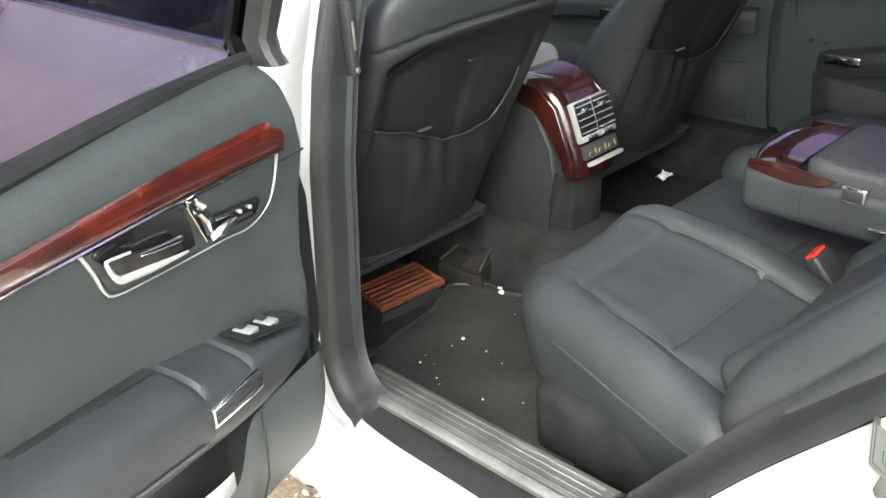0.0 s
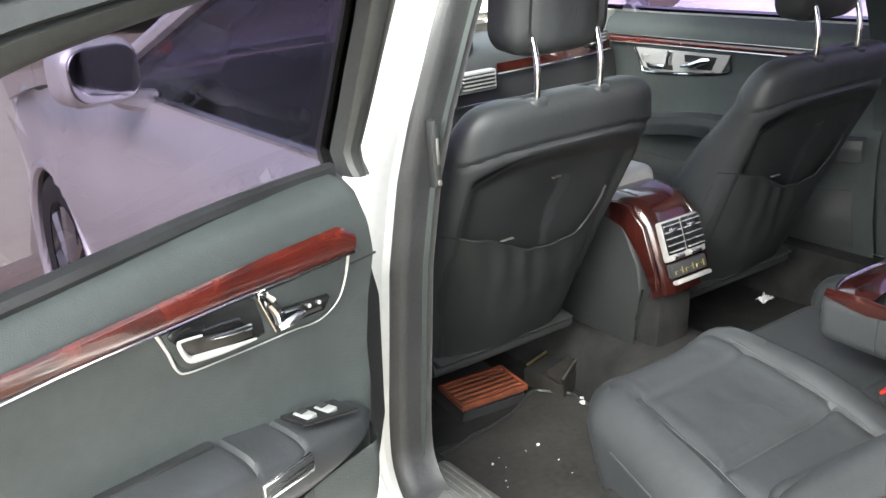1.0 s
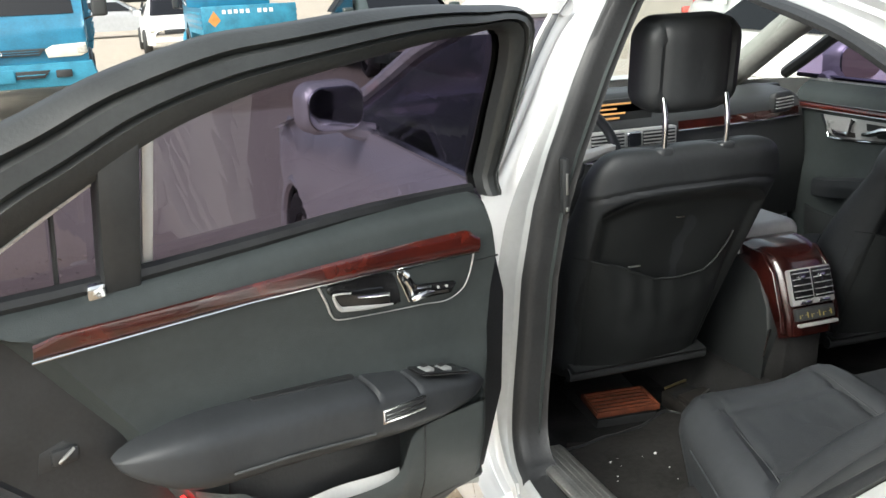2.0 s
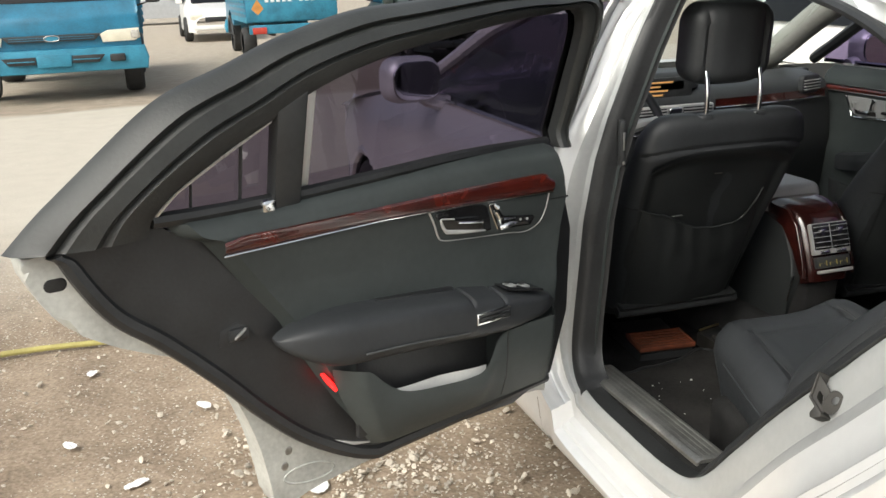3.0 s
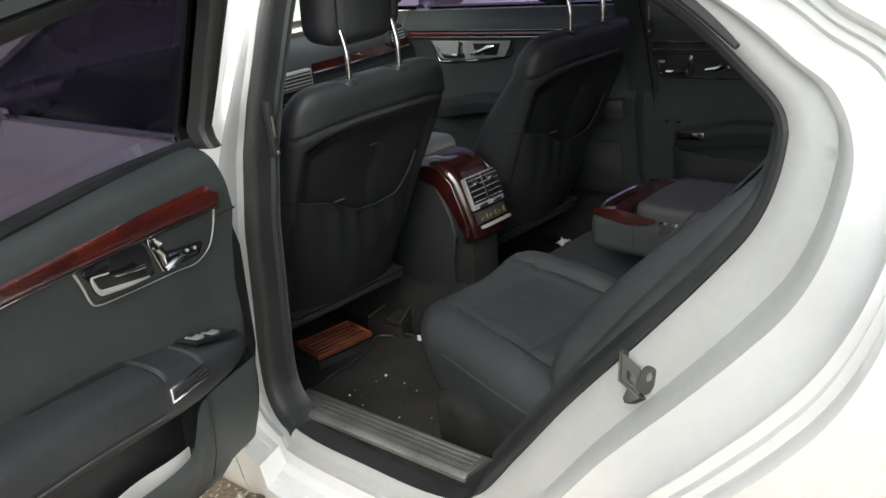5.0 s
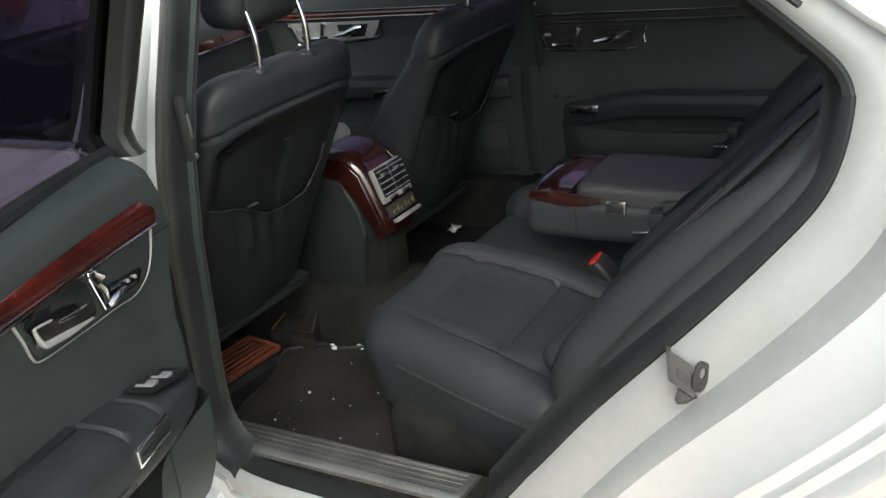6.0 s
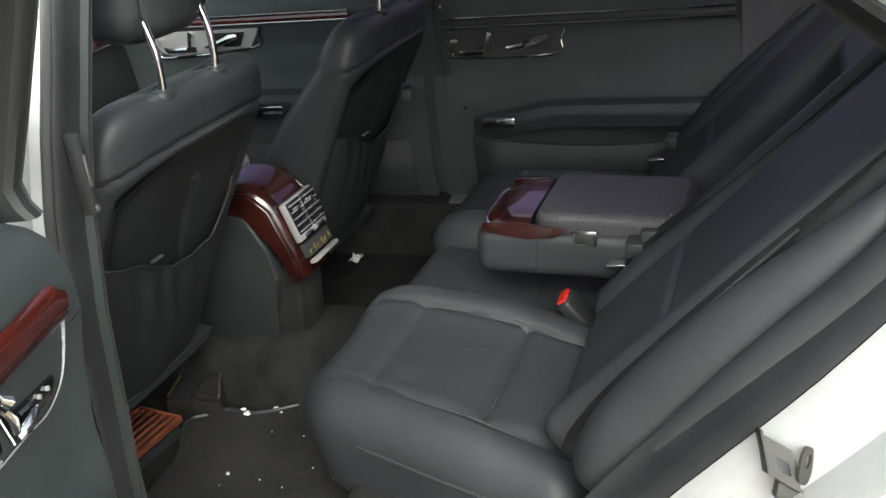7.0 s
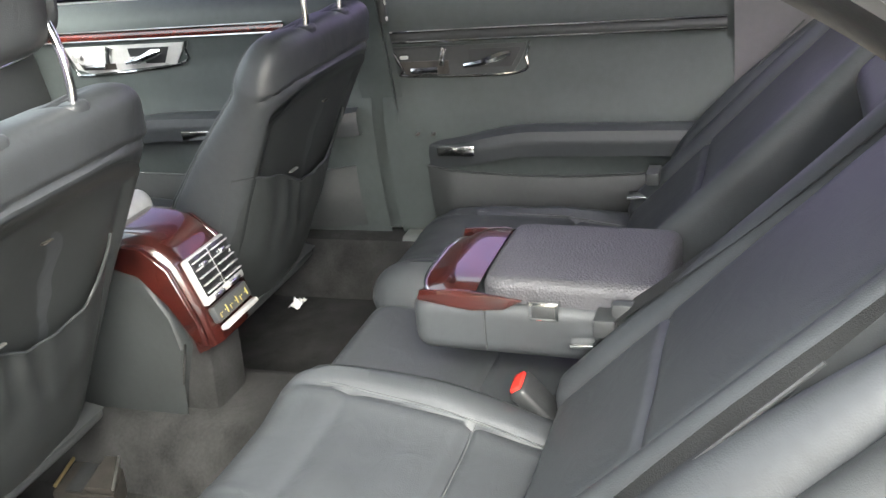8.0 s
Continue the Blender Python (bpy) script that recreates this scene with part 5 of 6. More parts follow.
def build_centre_belt():
    b = thing("seat_belt", "grey-black middle seat belt beside the folded armrest", "seat belt", "rear seat belts")
    strap([(-0.124, -0.63, 0.664), (-0.146, -0.70, 0.727), (-0.165, -0.85, 0.863), (-0.176, -1.02, 1.03)], 0.052, "webbing", b, (1, 0, 0))
    part("tongue", rbox(-0.150, -0.098, -0.632, -0.600, 0.640, 0.668, 0.004), PLASTIC, b)
    part("tongue_plate", rbox(-0.150, -0.126, -0.600, -0.566, 0.622, 0.627, 0.001), CHROME, b)


build_belts()
build_centre_belt()

# ---------------------------------------------------------------- console and dashboard
def build_console():
    c = thing("centre_console", "centre console with burl wood end panel and rear air vents", "console", m=pose(0.0, 0.034, -0.016))
    side = [(0.16, 0.28), (0.15, 0.42), (0.11, 0.54), (0.13, 0.60), (0.17, 0.70), (0.24, 0.735), (0.62, 0.735), (1.05, 0.78), (1.1, 0.30)]
    part("console_body", slab(side, -0.080, 0.080, lambda y, z, x: (x, y, z), 0.012), SHELL, c, "black console body")
    prof = spline([(0.052, 0.545), (0.058, 0.585), (0.075, 0.65), (0.105, 0.715), (0.15, 0.748), (0.215, 0.758), (0.25, 0.752)], 6)
    def wood(u, v):
        p = prof[round(v * (len(prof) - 1))]
        k = (2 * u - 1)
        half = lerp(v, [0, 0.3, 0.7, 1.0], [0.074, 0.080, 0.086, 0.086])
        return (k * half, p[0] + 0.035 * k ** 6, p[1] - 0.012 * k ** 8)
    part("wood_panel", grid(wood, 32, len(prof) - 1), WOOD_SHADED, c, "glossy red-brown burl wood panel")
    for xs in (-1, 1):
        part("wood_cheek", slab([(0.060, 0.555), (0.07, 0.60), (0.105, 0.70), (0.15, 0.738), (0.25, 0.746), (0.25, 0.705), (0.165, 0.69), (0.118, 0.63), (0.088, 0.575), (0.075, 0.553)], 0.074, 0.0865, lambda y, z, x: (xs * x, y, z), 0.004), WOOD_SHADED, c)
        part("side_chrome", tube([(xs * 0.080, 0.110, 0.552), (xs * 0.080, 0.122, 0.51), (xs * 0.080, 0.134, 0.468)], 0.0025, 6), CHROME, c)
    vent = part("vent_frame", rbox(-0.069, 0.069, -0.006, 0.010, -0.047, 0.049, 0.005), VENT, c, "silver rear air vent")
    place = Matrix.Translation((0, 0.071, 0.664)) @ pose(0, 0, 0, -19, 0, 0) @ Matrix.Diagonal((0.90, 1.0, 0.93, 1.0))
    vent.data.transform(place)
    for k in (-1, 1):
        part("vent_well", rbox(k * 0.033 - 0.0305, k * 0.033 + 0.0305, -0.009, 0.0, -0.032, 0.0455, 0.002), GLOSS_BLACK, vent, m=place)
        for j in range(5):
            part("vent_slat", rbox(k * 0.033 - 0.029, k * 0.033 + 0.029, -0.014, -0.008, -0.026 + 0.0155 * j, -0.0238 + 0.0155 * j, 0.0008), VENT, vent, m=place)
        part("vent_slider", rbox(k * 0.033 - 0.008, k * 0.033 + 0.008, -0.017, -0.010, 0.020, 0.029, 0.002), CHROME, vent, m=place)
        part("vent_wheel", rbox(k * 0.030 - 0.018, k * 0.030 + 0.018, -0.012, -0.004, -0.045, -0.036, 0.003), CHROME, vent, m=place)
    panel = part("climate_panel", rbox(-0.062, 0.062, -0.004, 0.012, -0.088, -0.054, 0.004), PLASTIC, c, "black rear climate panel with worn yellow markings", m=place)
    for j in range(6):
        for i in range(2):
            part("control_mark", rbox(-0.054 + 0.019 * j + 0.006 * i, -0.0518 + 0.019 * j + 0.0065 * i, -0.0055, -0.003, -0.081 + 0.007 * ((i + j) % 2), -0.072 + 0.006 * ((i * j) % 2), 0.0), YELLOW, panel, m=place)
    part("silver_lip", rbox(-0.062, 0.062, -0.012, 0.004, -0.104, -0.094, 0.003), VENT, c, m=place)
    part("console_lid", pad(0.105, 0.19, 0.07, 0.03, None, 0.04, 0.03), GREY, c, "grey leather console lid", m=Matrix.Translation((0, 0.42, 0.785)))
    # carpet material for its darker tone, in place of the shade low down here
    part("console_foot", slab([(-0.066, 0.30), (-0.058, 0.56), (0.052, 0.56), (0.056, 0.30)], 0.072, 0.20, lambda x, z, y: (x, y + 0.10 * max(0.0, 0.50 - z), z), 0.022), CARPET, c, "dark lower console end")


build_console()


def build_dash():
    d = thing("dashboard", "black dashboard with wood strip, silver air vents and a lit display", "dashboard")
    sect = spline([(0.98, 0.55), (0.955, 0.72), (0.965, 0.84), (0.98, 0.915), (1.02, 0.965), (1.12, 0.985), (1.25, 0.985)], 5)
    part("dash_body", grid(lambda u, v: ((2 * u - 1) * 0.74, sect[round(v * (len(sect) - 1))][0] + 0.08 * abs(2 * u - 1) ** 3, sect[round(v * (len(sect) - 1))][1]), 40, len(sect) - 1), PLASTIC, d)
    part("dash_wood", grid(lambda u, v: (0.18 + 0.53 * u, 0.975 + 0.08 * (0.24 + 0.72 * u) ** 3 - 0.006, 0.905 + 0.028 * v), 16, 3), WOOD, d, "burl wood dash strip")
    part("dash_wood_line", tube([(0.18 + 0.53 * k, 0.966 + 0.08 * (0.24 + 0.72 * k) ** 3, 0.902) for k in np.linspace(0, 1, 10)], 0.003, 6), CHROME, d)
    cv = part("centre_vents", rbox(-0.16, 0.16, 0.945, 0.975, 0.865, 0.925, 0.006), SILVER, d, "silver slatted centre vents")
    for k in (-1, 1):
        part("vent_mouth", rbox(k * 0.092 - 0.058, k * 0.092 + 0.058, 0.941, 0.95, 0.872, 0.918, 0.002), PLASTIC, cv)
        for j in range(4):
            part("vent_slat", rbox(k * 0.092 - 0.058, k * 0.092 + 0.058, 0.936, 0.944, 0.876 + 0.011 * j, 0.880 + 0.011 * j, 0.0), SILVER, cv)
    part("clock", pad(0.026, 0.024, 0.012, 0.006, None, 0.01, 0.01), CHROME, cv, m=Matrix.Translation((0, 0.936, 0.895)) @ pose(0, 0, 0, 90, 0, 0))
    part("chrome_strip", rbox(-0.17, 0.17, 0.944, 0.956, 0.825, 0.835, 0.003), CHROME, d)
    ev = part("side_vent", pad(0.055, 0.035, 0.02, 0.008, None, 0.02, 0.02), PLASTIC, d, m=Matrix.Translation((0.62, 1.005, 0.955)) @ pose(0, 0, 0, 90, 0, 18))
    for j in range(4):
        part("vent_slat", rbox(-0.046, 0.046, -0.004, 0.004, -0.002, 0.001, 0.0), SILVER, ev, m=Matrix.Translation((0.618, 0.998, 0.938 + 0.011 * j)) @ pose(0, 0, 0, 0, 0, 18))
    part("binnacle", pad(0.38, 0.10, 0.06, 0.03, None, 0.08, 0.03), PLASTIC, d, m=Matrix.Translation((-0.22, 1.10, 1.035)))
    scr = part("display", rbox(-0.12, 0.10, 1.00, 1.02, 0.945, 1.02, 0.004), PLASTIC, d)
    for k, (a, b) in enumerate(((-0.10, -0.02), (-0.095, 0.0), (-0.10, -0.03), (-0.10, 0.02))):
        part("display_line", rbox(a, b, 0.997, 1.001, 0.955 + 0.015 * k, 0.961 + 0.015 * k, 0.0), SCREEN, scr, "dim amber display line", smooth=False)
    w = part("steering_wheel", tube(ring_of(0, 0, 0, 0.185, 'z', 40), 0.015, 10, close=True), LEATHER, car, "black leather steering wheel")
    w.matrix_world = pose(-0.37, 0.72, 0.90, 65, 0, 0)
    part("wheel_hub", pad(0.075, 0.065, 0.05, 0.02, None, 0.04, 0.02), LEATHER, w, m=Matrix.Translation((0, 0, 0.01)))
    for x in (-1, 1):
        part("wheel_spoke", tube([(0.06 * x, 0, -0.01), (0.18 * x, 0.02, 0)], [0.022, 0.014], 8), SILVER, w)
    part("wheel_column", tube([(0, 0, -0.04), (0, 0, -0.30)], 0.04, 12), PLASTIC, w)


build_dash()


def build_closed_door(y0, y1, rear, xs=1):
    """A closed door seen from inside: panel, trim, handle bezel, armrest."""
    L = y1 - y0
    face = lambda z: lerp(z, [0.38, 0.5, 0.6, 0.7, 0.76, 0.86, 0.92, 0.97, 1.0, 1.01], [0.76, 0.735, 0.73, 0.73, 0.745, 0.755, 0.745, 0.75, 0.775, 0.80])
    d = part("car_door", grid(lambda u, v: (xs * face(0.38 + 0.63 * v), y0 + L * u, 0.38 + 0.63 * v), 30, 36), VINYL, car, "closed door with black panel and chrome switches")
    part("outer_skin", grid(lambda u, v: skin(y0 + L * u, s_at(0, 0.30 + 0.70 * v), 0.004 if rear else 0.02, xs), 20, 12), PAINT, d)
    zt = 0.895 if rear else 0.935
    a, b = (y0 + 0.02, y0 + 0.84) if rear else (y0 + 0.20, y1 - 0.02)
    part("wood_trim", grid(lambda u, v: (xs * (face(zt) - 0.004 - 0.006 * math.sin(math.pi * v)), a + (b - a) * u, zt - 0.016 + 0.024 * v), 24, 5), PLASTIC if rear else WOOD, d, "dark polished wood strip")
    for z in (zt - 0.014, zt + 0.010):
        part("chrome_line", tube([(xs * (face(zt) - 0.008), a + (b - a) * k, z) for k in np.linspace(0, 1, 12)], 0.0028, 6), CHROME, d)
    yc = y0 + 0.605 if rear else 0.77
    if rear:
        pts = [(0.175, 0.0), (0.145, -0.055), (0.13, -0.07), (-0.13, -0.07), (-0.155, -0.03), (-0.165, 0.0)]
    else:
        pts = [(0.19, 0.0), (0.165, -0.065), (0.12, -0.08), (-0.16, -0.06), (-0.19, -0.02), (-0.20, 0.0)]
    zb = zt - 0.024
    bz = part("handle_bezel", tube([(xs * (face(zb + q) - 0.004), yc + p, zb + q) for p, q in spline(pts, 5)], 0.0035, 6), CHROME, d, "chrome-edged switch bezel")
    part("bezel_plate", slab([(p * 0.95, q * 0.92 - 0.003) for p, q in pts], 0.0, 0.004, lambda p, q, h: (xs * (face(zb + q) - 0.002 - h), yc + p, zb + q), 0.0), PLASTIC if rear else SILVER, bz, smooth=False)
    x = xs * (face(zb - 0.03) - 0.014)
    part("handle_recess", slab([(-0.145, -0.012), (-0.02, -0.012), (-0.02, -0.054), (-0.12, -0.054)], 0.004, 0.0065, lambda p, q, h: (xs * (face(zb + q) - 0.002 - h), yc + p, zb + q), 0.0), RUBBER, bz, smooth=False)
    part("switch_recess", slab([(0.03, -0.036), (0.15, -0.036), (0.135, -0.066), (0.03, -0.066)], 0.004, 0.0065, lambda p, q, h: (xs * (face(zb + q) - 0.002 - h), yc + p, zb + q), 0.0), DARK_METAL, bz, smooth=False)
    part("handle_lever", tube([(x, yc - 0.12, zb - 0.022), (x - xs * 0.008, yc - 0.10, zb - 0.026), (x - xs * 0.008, yc - 0.05, zb - 0.042), (x, yc - 0.01, zb - 0.048)], [0.006, 0.012, 0.009, 0.006], 8), CHROME, d, "chrome door handle")
    part("seat_switch_back", tube([(x, yc + 0.035, zb - 0.006), (x - xs * 0.004, yc + 0.04, zb - 0.022), (x, yc + 0.045, zb - 0.045)], [0.009, 0.006, 0.008], 8), CHROME, d)
    part("seat_switch_base", tube([(x, yc + 0.055, zb - 0.055), (x - xs * 0.004, yc + 0.09, zb - 0.055), (x, yc + 0.12, zb - 0.056)], [0.009, 0.008, 0.008], 8), CHROME, d)
    part("memory_switch", rbox(min(x, x - xs * 0.006), max(x, x - xs * 0.006), yc + 0.125, yc + 0.145, zb - 0.028, zb - 0.02, 0.002), SILVER, d)
    # armrest
    za = 0.69 if rear else 0.735
    def arm(u, v):
        y = y0 + 0.03 + (L - 0.08) * v
        out = 0.004 + 0.072 * smooth(v, -0.1, 0.10) * (1 - smooth(v, 0.70, 1.0))
        t = za - 0.05 * smooth(v, 0.55, 1.0)
        c = [(0.0, t - 0.006), (0.5, t), (0.9, t - 0.008), (1.0, t - 0.03), (0.92, t - 0.065), (0.0, t - 0.07)]
        k = u * (len(c) - 1)
        i = min(int(k), len(c) - 2)
        q = [c[i][m] + (c[i + 1][m] - c[i][m]) * (k - i) for m in (0, 1)]
        return (xs * (0.745 - q[0] * out), y, q[1])
    part("armrest", grid(arm, 20, 40), LEATHER, d, "padded black leather armrest")
    yg = y0 + L * 0.76 if rear else 0.55
    zg = za - 0.05
    grip = part("pull_grip", rbox(min(xs * 0.668, xs * 0.682), max(xs * 0.668, xs * 0.682), yg - 0.045, yg + 0.045, zg - 0.012, zg + 0.012, 0.003), CHROME, d, "chrome pull grip")
    for j in (-1, 1):
        part("window_switch", rbox(min(xs * 0.715, xs * 0.735), max(xs * 0.715, xs * 0.735), yg + 0.085 + 0.02 * j, yg + 0.093 + 0.02 * j, za - 0.028, za - 0.022, 0.002), DARK_METAL, d)
    # map pocket below the armrest
    ya, yb = y0 + 0.06, y1 - 0.10
    def fold(u, v):
        out = 0.034 * math.sin(math.pi * min(1.0, 0.25 + 0.6 * v)) * smooth(min(u, 1 - u), -0.02, 0.10)
        return (xs * (face(0.42 + 0.165 * v) - 0.004 - out), ya + (yb - ya) * u, 0.42 + (0.165 - 0.02 * math.sin(math.pi * u)) * v)
    pk = part("door_pocket", grid(fold, 30, 12), PLASTIC, d, "dark moulded map pocket")
    part("pocket_rim", tube([fold(k / 24, 1.0) for k in range(25)], 0.003, 6), PLASTIC, pk)
    return d


build_closed_door(-0.75, 0.06, True)
build_closed_door(0.09, 1.10, False)
build_closed_door(0.09, 1.10, False, -1)
part("rear_side_window", grid(lambda u, v: (lambda y: skin(y, s_at(y, 1.0 + (lerp(y, [-1.02, -0.98, -0.85, -0.62, -0.3, 0.06], [1.02, 1.10, 1.19, 1.28, 1.325, 1.33]) - 1.0) * v), 0.03, 1))(0.06 - 1.08 * u), 24, 8), REAR_TINT, car, "dark tinted side window", smooth=False)
for xs in (-1, 1):
    part("pillar_trim", grid(lambda u, v: (xs * (trim_line(0.40 + 0.98 * v) - 0.030), 0.010 + 0.105 * u, 0.40 + 0.98 * v), 4, 24), VINYL, car, "dark pillar trim")
    a = -0.745 if xs > 0 else -1.10
    part("quarter_trim", grid(lambda u, v: (xs * lerp(v, [0, 0.45, 0.62, 1.0], [0.745, 0.745, 0.70, 0.53]), a - (1.38 + a) * u * (1 - 0.12 * v), 0.45 + 0.90 * v), 10, 18), TRIM, car, "grey rear quarter trim")
    guide = part("belt_guide", rbox(min(xs * 0.697, xs * 0.712), max(xs * 0.697, xs * 0.712), 0.006, 0.026, 0.935, 1.05, 0.005), PLASTIC, car, "black belt height guide")
    part("guide_slot", rbox(min(xs * 0.700, xs * 0.706), max(xs * 0.700, xs * 0.706), 0.004, 0.02, 0.975, 1.02, 0.002), STEEL, guide)
    part("guide_bolt", rbox(min(xs * 0.699, xs * 0.707), max(xs * 0.699, xs * 0.707), 0.003, 0.02, 0.940, 0.950, 0.003), STEEL, guide)


def holed_plate(outer, inner, a, b, put):
    """A plate with a hole: two loops of as many points, between depths a and b."""
    bm = bmesh.new()
    n = len(outer)
    rings = [[bm.verts.new(put(p, q, d)) for p, q in loop] for loop, d in ((outer, a), (outer, b), (inner, b), (inner, a))]
    for k in range(4):
        p, q = rings[k], rings[(k + 1) % 4]
        for i in range(n):
            bm.faces.new((p[i], p[(i + 1) % n], q[(i + 1) % n], q[i]))
    return bm


def round_rect(cy, cz, hy, hz, power=5.0, n=28):
    """A rounded rectangle; power 2 gives an ellipse."""
    out = []
    for k in range(n):
        a = 2 * math.pi * k / n
        c, t = math.cos(a), math.sin(a)
        out.append((cy + hy * math.copysign(abs(c) ** (2 / power), c), cz + hz * math.copysign(abs(t) ** (2 / power), t)))
    return out


def build_striker():
    """A bent bracket that stands out of the body: holed leaf, lip, outer bar, round-eyed ear and foot."""
    o = Vector((-0.818, -0.857, 0.718))
    a = Vector((0.50, 0.21, 0.84)).normalized()
    b = Vector((-0.11, -0.87, -0.44)).normalized()
    n = a.cross(b).normalized()
    n = n if n.x < 0 else -n                          # out of the body
    u = Vector((0.45, -0.15, 0.85)).normalized()
    w = (Vector((0.20, -0.80, -0.30)) - n * 0.9).normalized()
    def leaf(p, q, d):
        return o + a * p + b * q + n * d
    def upright(p, q, d):
        return o + Vector((0.013, -0.034, 0.002)) + w * p + u * q - (w.cross(u)) * d
    s = part("striker", holed_plate(round_rect(0.018, 0.017, 0.020, 0.018, 9.0), round_rect(0.014, 0.018, 0.007, 0.008, 6.0), -0.005, -0.001, leaf), STRIKER, car, "dull steel door striker with a square slot and a round-eyed ear")
    part("striker_lip", slab([(-0.003, -0.034), (-0.003, 0.002), (0.0, 0.004), (0.038, 0.004), (0.042, 0.0), (0.044, -0.034)], -0.004, 0.0, lambda p, d, q: leaf(p, q, d), 0.001), STRIKER, s)
    part("striker_bar", slab([(-0.004, -0.034), (0.0005, -0.034), (0.0005, 0.004), (-0.004, 0.004)], -0.004, 0.036, lambda p, d, q: leaf(p, q, d), 0.001), STRIKER, s)
    part("striker_ear", holed_plate(round_rect(0.0, 0.0, 0.013, 0.020, 2.6), round_rect(0.002, 0.005, 0.0055, 0.0075, 2.0), -0.0015, 0.0015, upright), STRIKER, s)
    part("striker_foot", slab([(-0.004, 0.010), (-0.024, 0.002), (-0.028, 0.006), (-0.020, 0.018), (-0.004, 0.034)], -0.030, -0.004, lambda p, q, d: leaf(p, q, d), 0.002), STRIKER, s)


build_striker()

# ---------------------------------------------------------------- yard: trucks and parked cars
def wheel_at(parent, x, y, r, w, rim_mat):
    prof = [(-w / 2, r * 0.68), (-w / 2 * 1.05, r * 0.9), (-w * 0.36, r), (w * 0.36, r), (w / 2 * 1.05, r * 0.9), (w / 2, r * 0.68)]
    bm = grid(lambda u, v: (x + prof[round(v * 5)][0], y + prof[round(v * 5)][1] * math.cos(2 * math.pi * u), r + prof[round(v * 5)][1] * math.sin(2 * math.pi * u)), 28, 5, True)
    wh = part("wheel", bm, TYRE, parent)
    part("rim", rbox(x - w * 0.4, x + w * 0.4, y - r * 0.46, y + r * 0.46, r * 0.54, r * 1.46, r * 0.3, 4), rim_mat, wh)
    return wh


def build_truck(name, label, m, tail=False):
    """A small cab-over pickup truck; its front looks along local -y, the origin under the front bumper."""
    t = thing(name, label, "truck", "blue trucks", m=m)
    side = spline([(0.10, 0.42), (0.04, 0.70), (0.06, 0.98), (0.14, 1.12), (0.42, 1.80), (0.60, 1.93), (1.45, 1.95), (1.52, 1.88), (1.55, 0.75), (1.30, 0.55), (1.20, 0.75), (0.90, 0.92), (0.58, 0.80), (0.46, 0.50)], 3, close=True)
    cab = part("cab", slab([tuple(p) for p in side], -0.80, 0.80, lambda y, z, x: (x, y, z), 0.04), BLUE, t)
    part("windscreen", grid(lambda u, v: ((2 * u - 1) * (0.72 - 0.04 * v), 0.165 + 0.245 * v, 1.20 + 0.58 * v), 8, 6), DARK_TINT, cab)
    for xs in (-1, 1):
        part("side_window", slab([(0.42, 1.22), (0.60, 1.74), (1.22, 1.76), (1.22, 1.20)], 0.803, 0.806, lambda y, z, x: (xs * x, y, z)), DARK_TINT, cab, smooth=False)
        part("headlamp", slab([(xs * 0.45, 0.700), (xs * 0.43, 0.800), (xs * 0.50, 0.845), (xs * 0.79, 0.860), (xs * 0.80, 0.745), (xs * 0.74, 0.705)], 0.0, 0.08, lambda x, z, y: (x, y + 0.05 * max(0.0, abs(x) - 0.6), z), 0.016), LENS, t, "yellowed headlamp")
        part("turn_lamp", rbox(min(xs * 0.71, xs * 0.79), max(xs * 0.71, xs * 0.79), -0.004, 0.10, 0.735, 0.835, 0.015, 2), CLEAR_LENS, t)
        part("fog_recess", rbox(min(xs * 0.50, xs * 0.64), max(xs * 0.50, xs * 0.64), -0.062, -0.04, 0.47, 0.56, 0.01), RUBBER, t)
        part("side_mirror", rbox(min(xs * 0.88, xs * 1.02), max(xs * 0.88, xs * 1.02), 0.16, 0.22, 1.15, 1.50, 0.03, 3), PLASTIC, t)
        part("mirror_arm", tube([(xs * 0.80, 0.25, 1.12), (xs * 0.95, 0.19, 1.18), (xs * 0.95, 0.19, 1.50), (xs * 0.80, 0.4, 1.6)], 0.012, 6), DARK_METAL, t)
        wheel_at(t, xs * 0.70, 0.88, 0.31, 0.18, DARK_METAL)
        wheel_at(t, xs * 0.70, 3.25, 0.29, 0.24, DARK_METAL)
        part("mudguard", tube([(xs * 0.80, 0.88 + 0.40 * math.cos(a), 0.33 + 0.40 * math.sin(a)) for a in np.linspace(0.1, math.pi - 0.1, 12)], 0.03, 6), RUBBER, t)
    part("bumper", slab([(-0.84, 0.36), (-0.86, 0.50), (-0.83, 0.645), (0.83, 0.645), (0.86, 0.50), (0.84, 0.36)], -0.06, 0.12, lambda x, z, y: (x, y + 0.03 * (abs(x) / 0.86) ** 2, z), 0.03), BLUE_PALE, t, "scuffed blue front bumper")
    for k in (-1, 1):
        part("air_intake", slab([(k * 0.16, 0.475), (k * 0.16, 0.565), (k * 0.46, 0.565), (k * 0.40, 0.475)], -0.072, -0.05, lambda x, z, y: (x, y, z), 0.008), RUBBER, t)
        part("intake_bar", rbox(min(k * 0.17, k * 0.41), max(k * 0.17, k * 0.41), -0.076, -0.060, 0.512, 0.524, 0.003), BLUE_PALE, t)
    part("number_plate", rbox(-0.15, 0.15, -0.084, -0.068, 0.44, 0.59, 0.004), BLUE_PALE, t)
    part("grille", slab([(-0.44, 0.815), (-0.38, 0.735), (0.38, 0.735), (0.44, 0.815)], 0.0, 0.06, lambda x, z, y: (x, y, z), 0.012), PLASTIC, t)
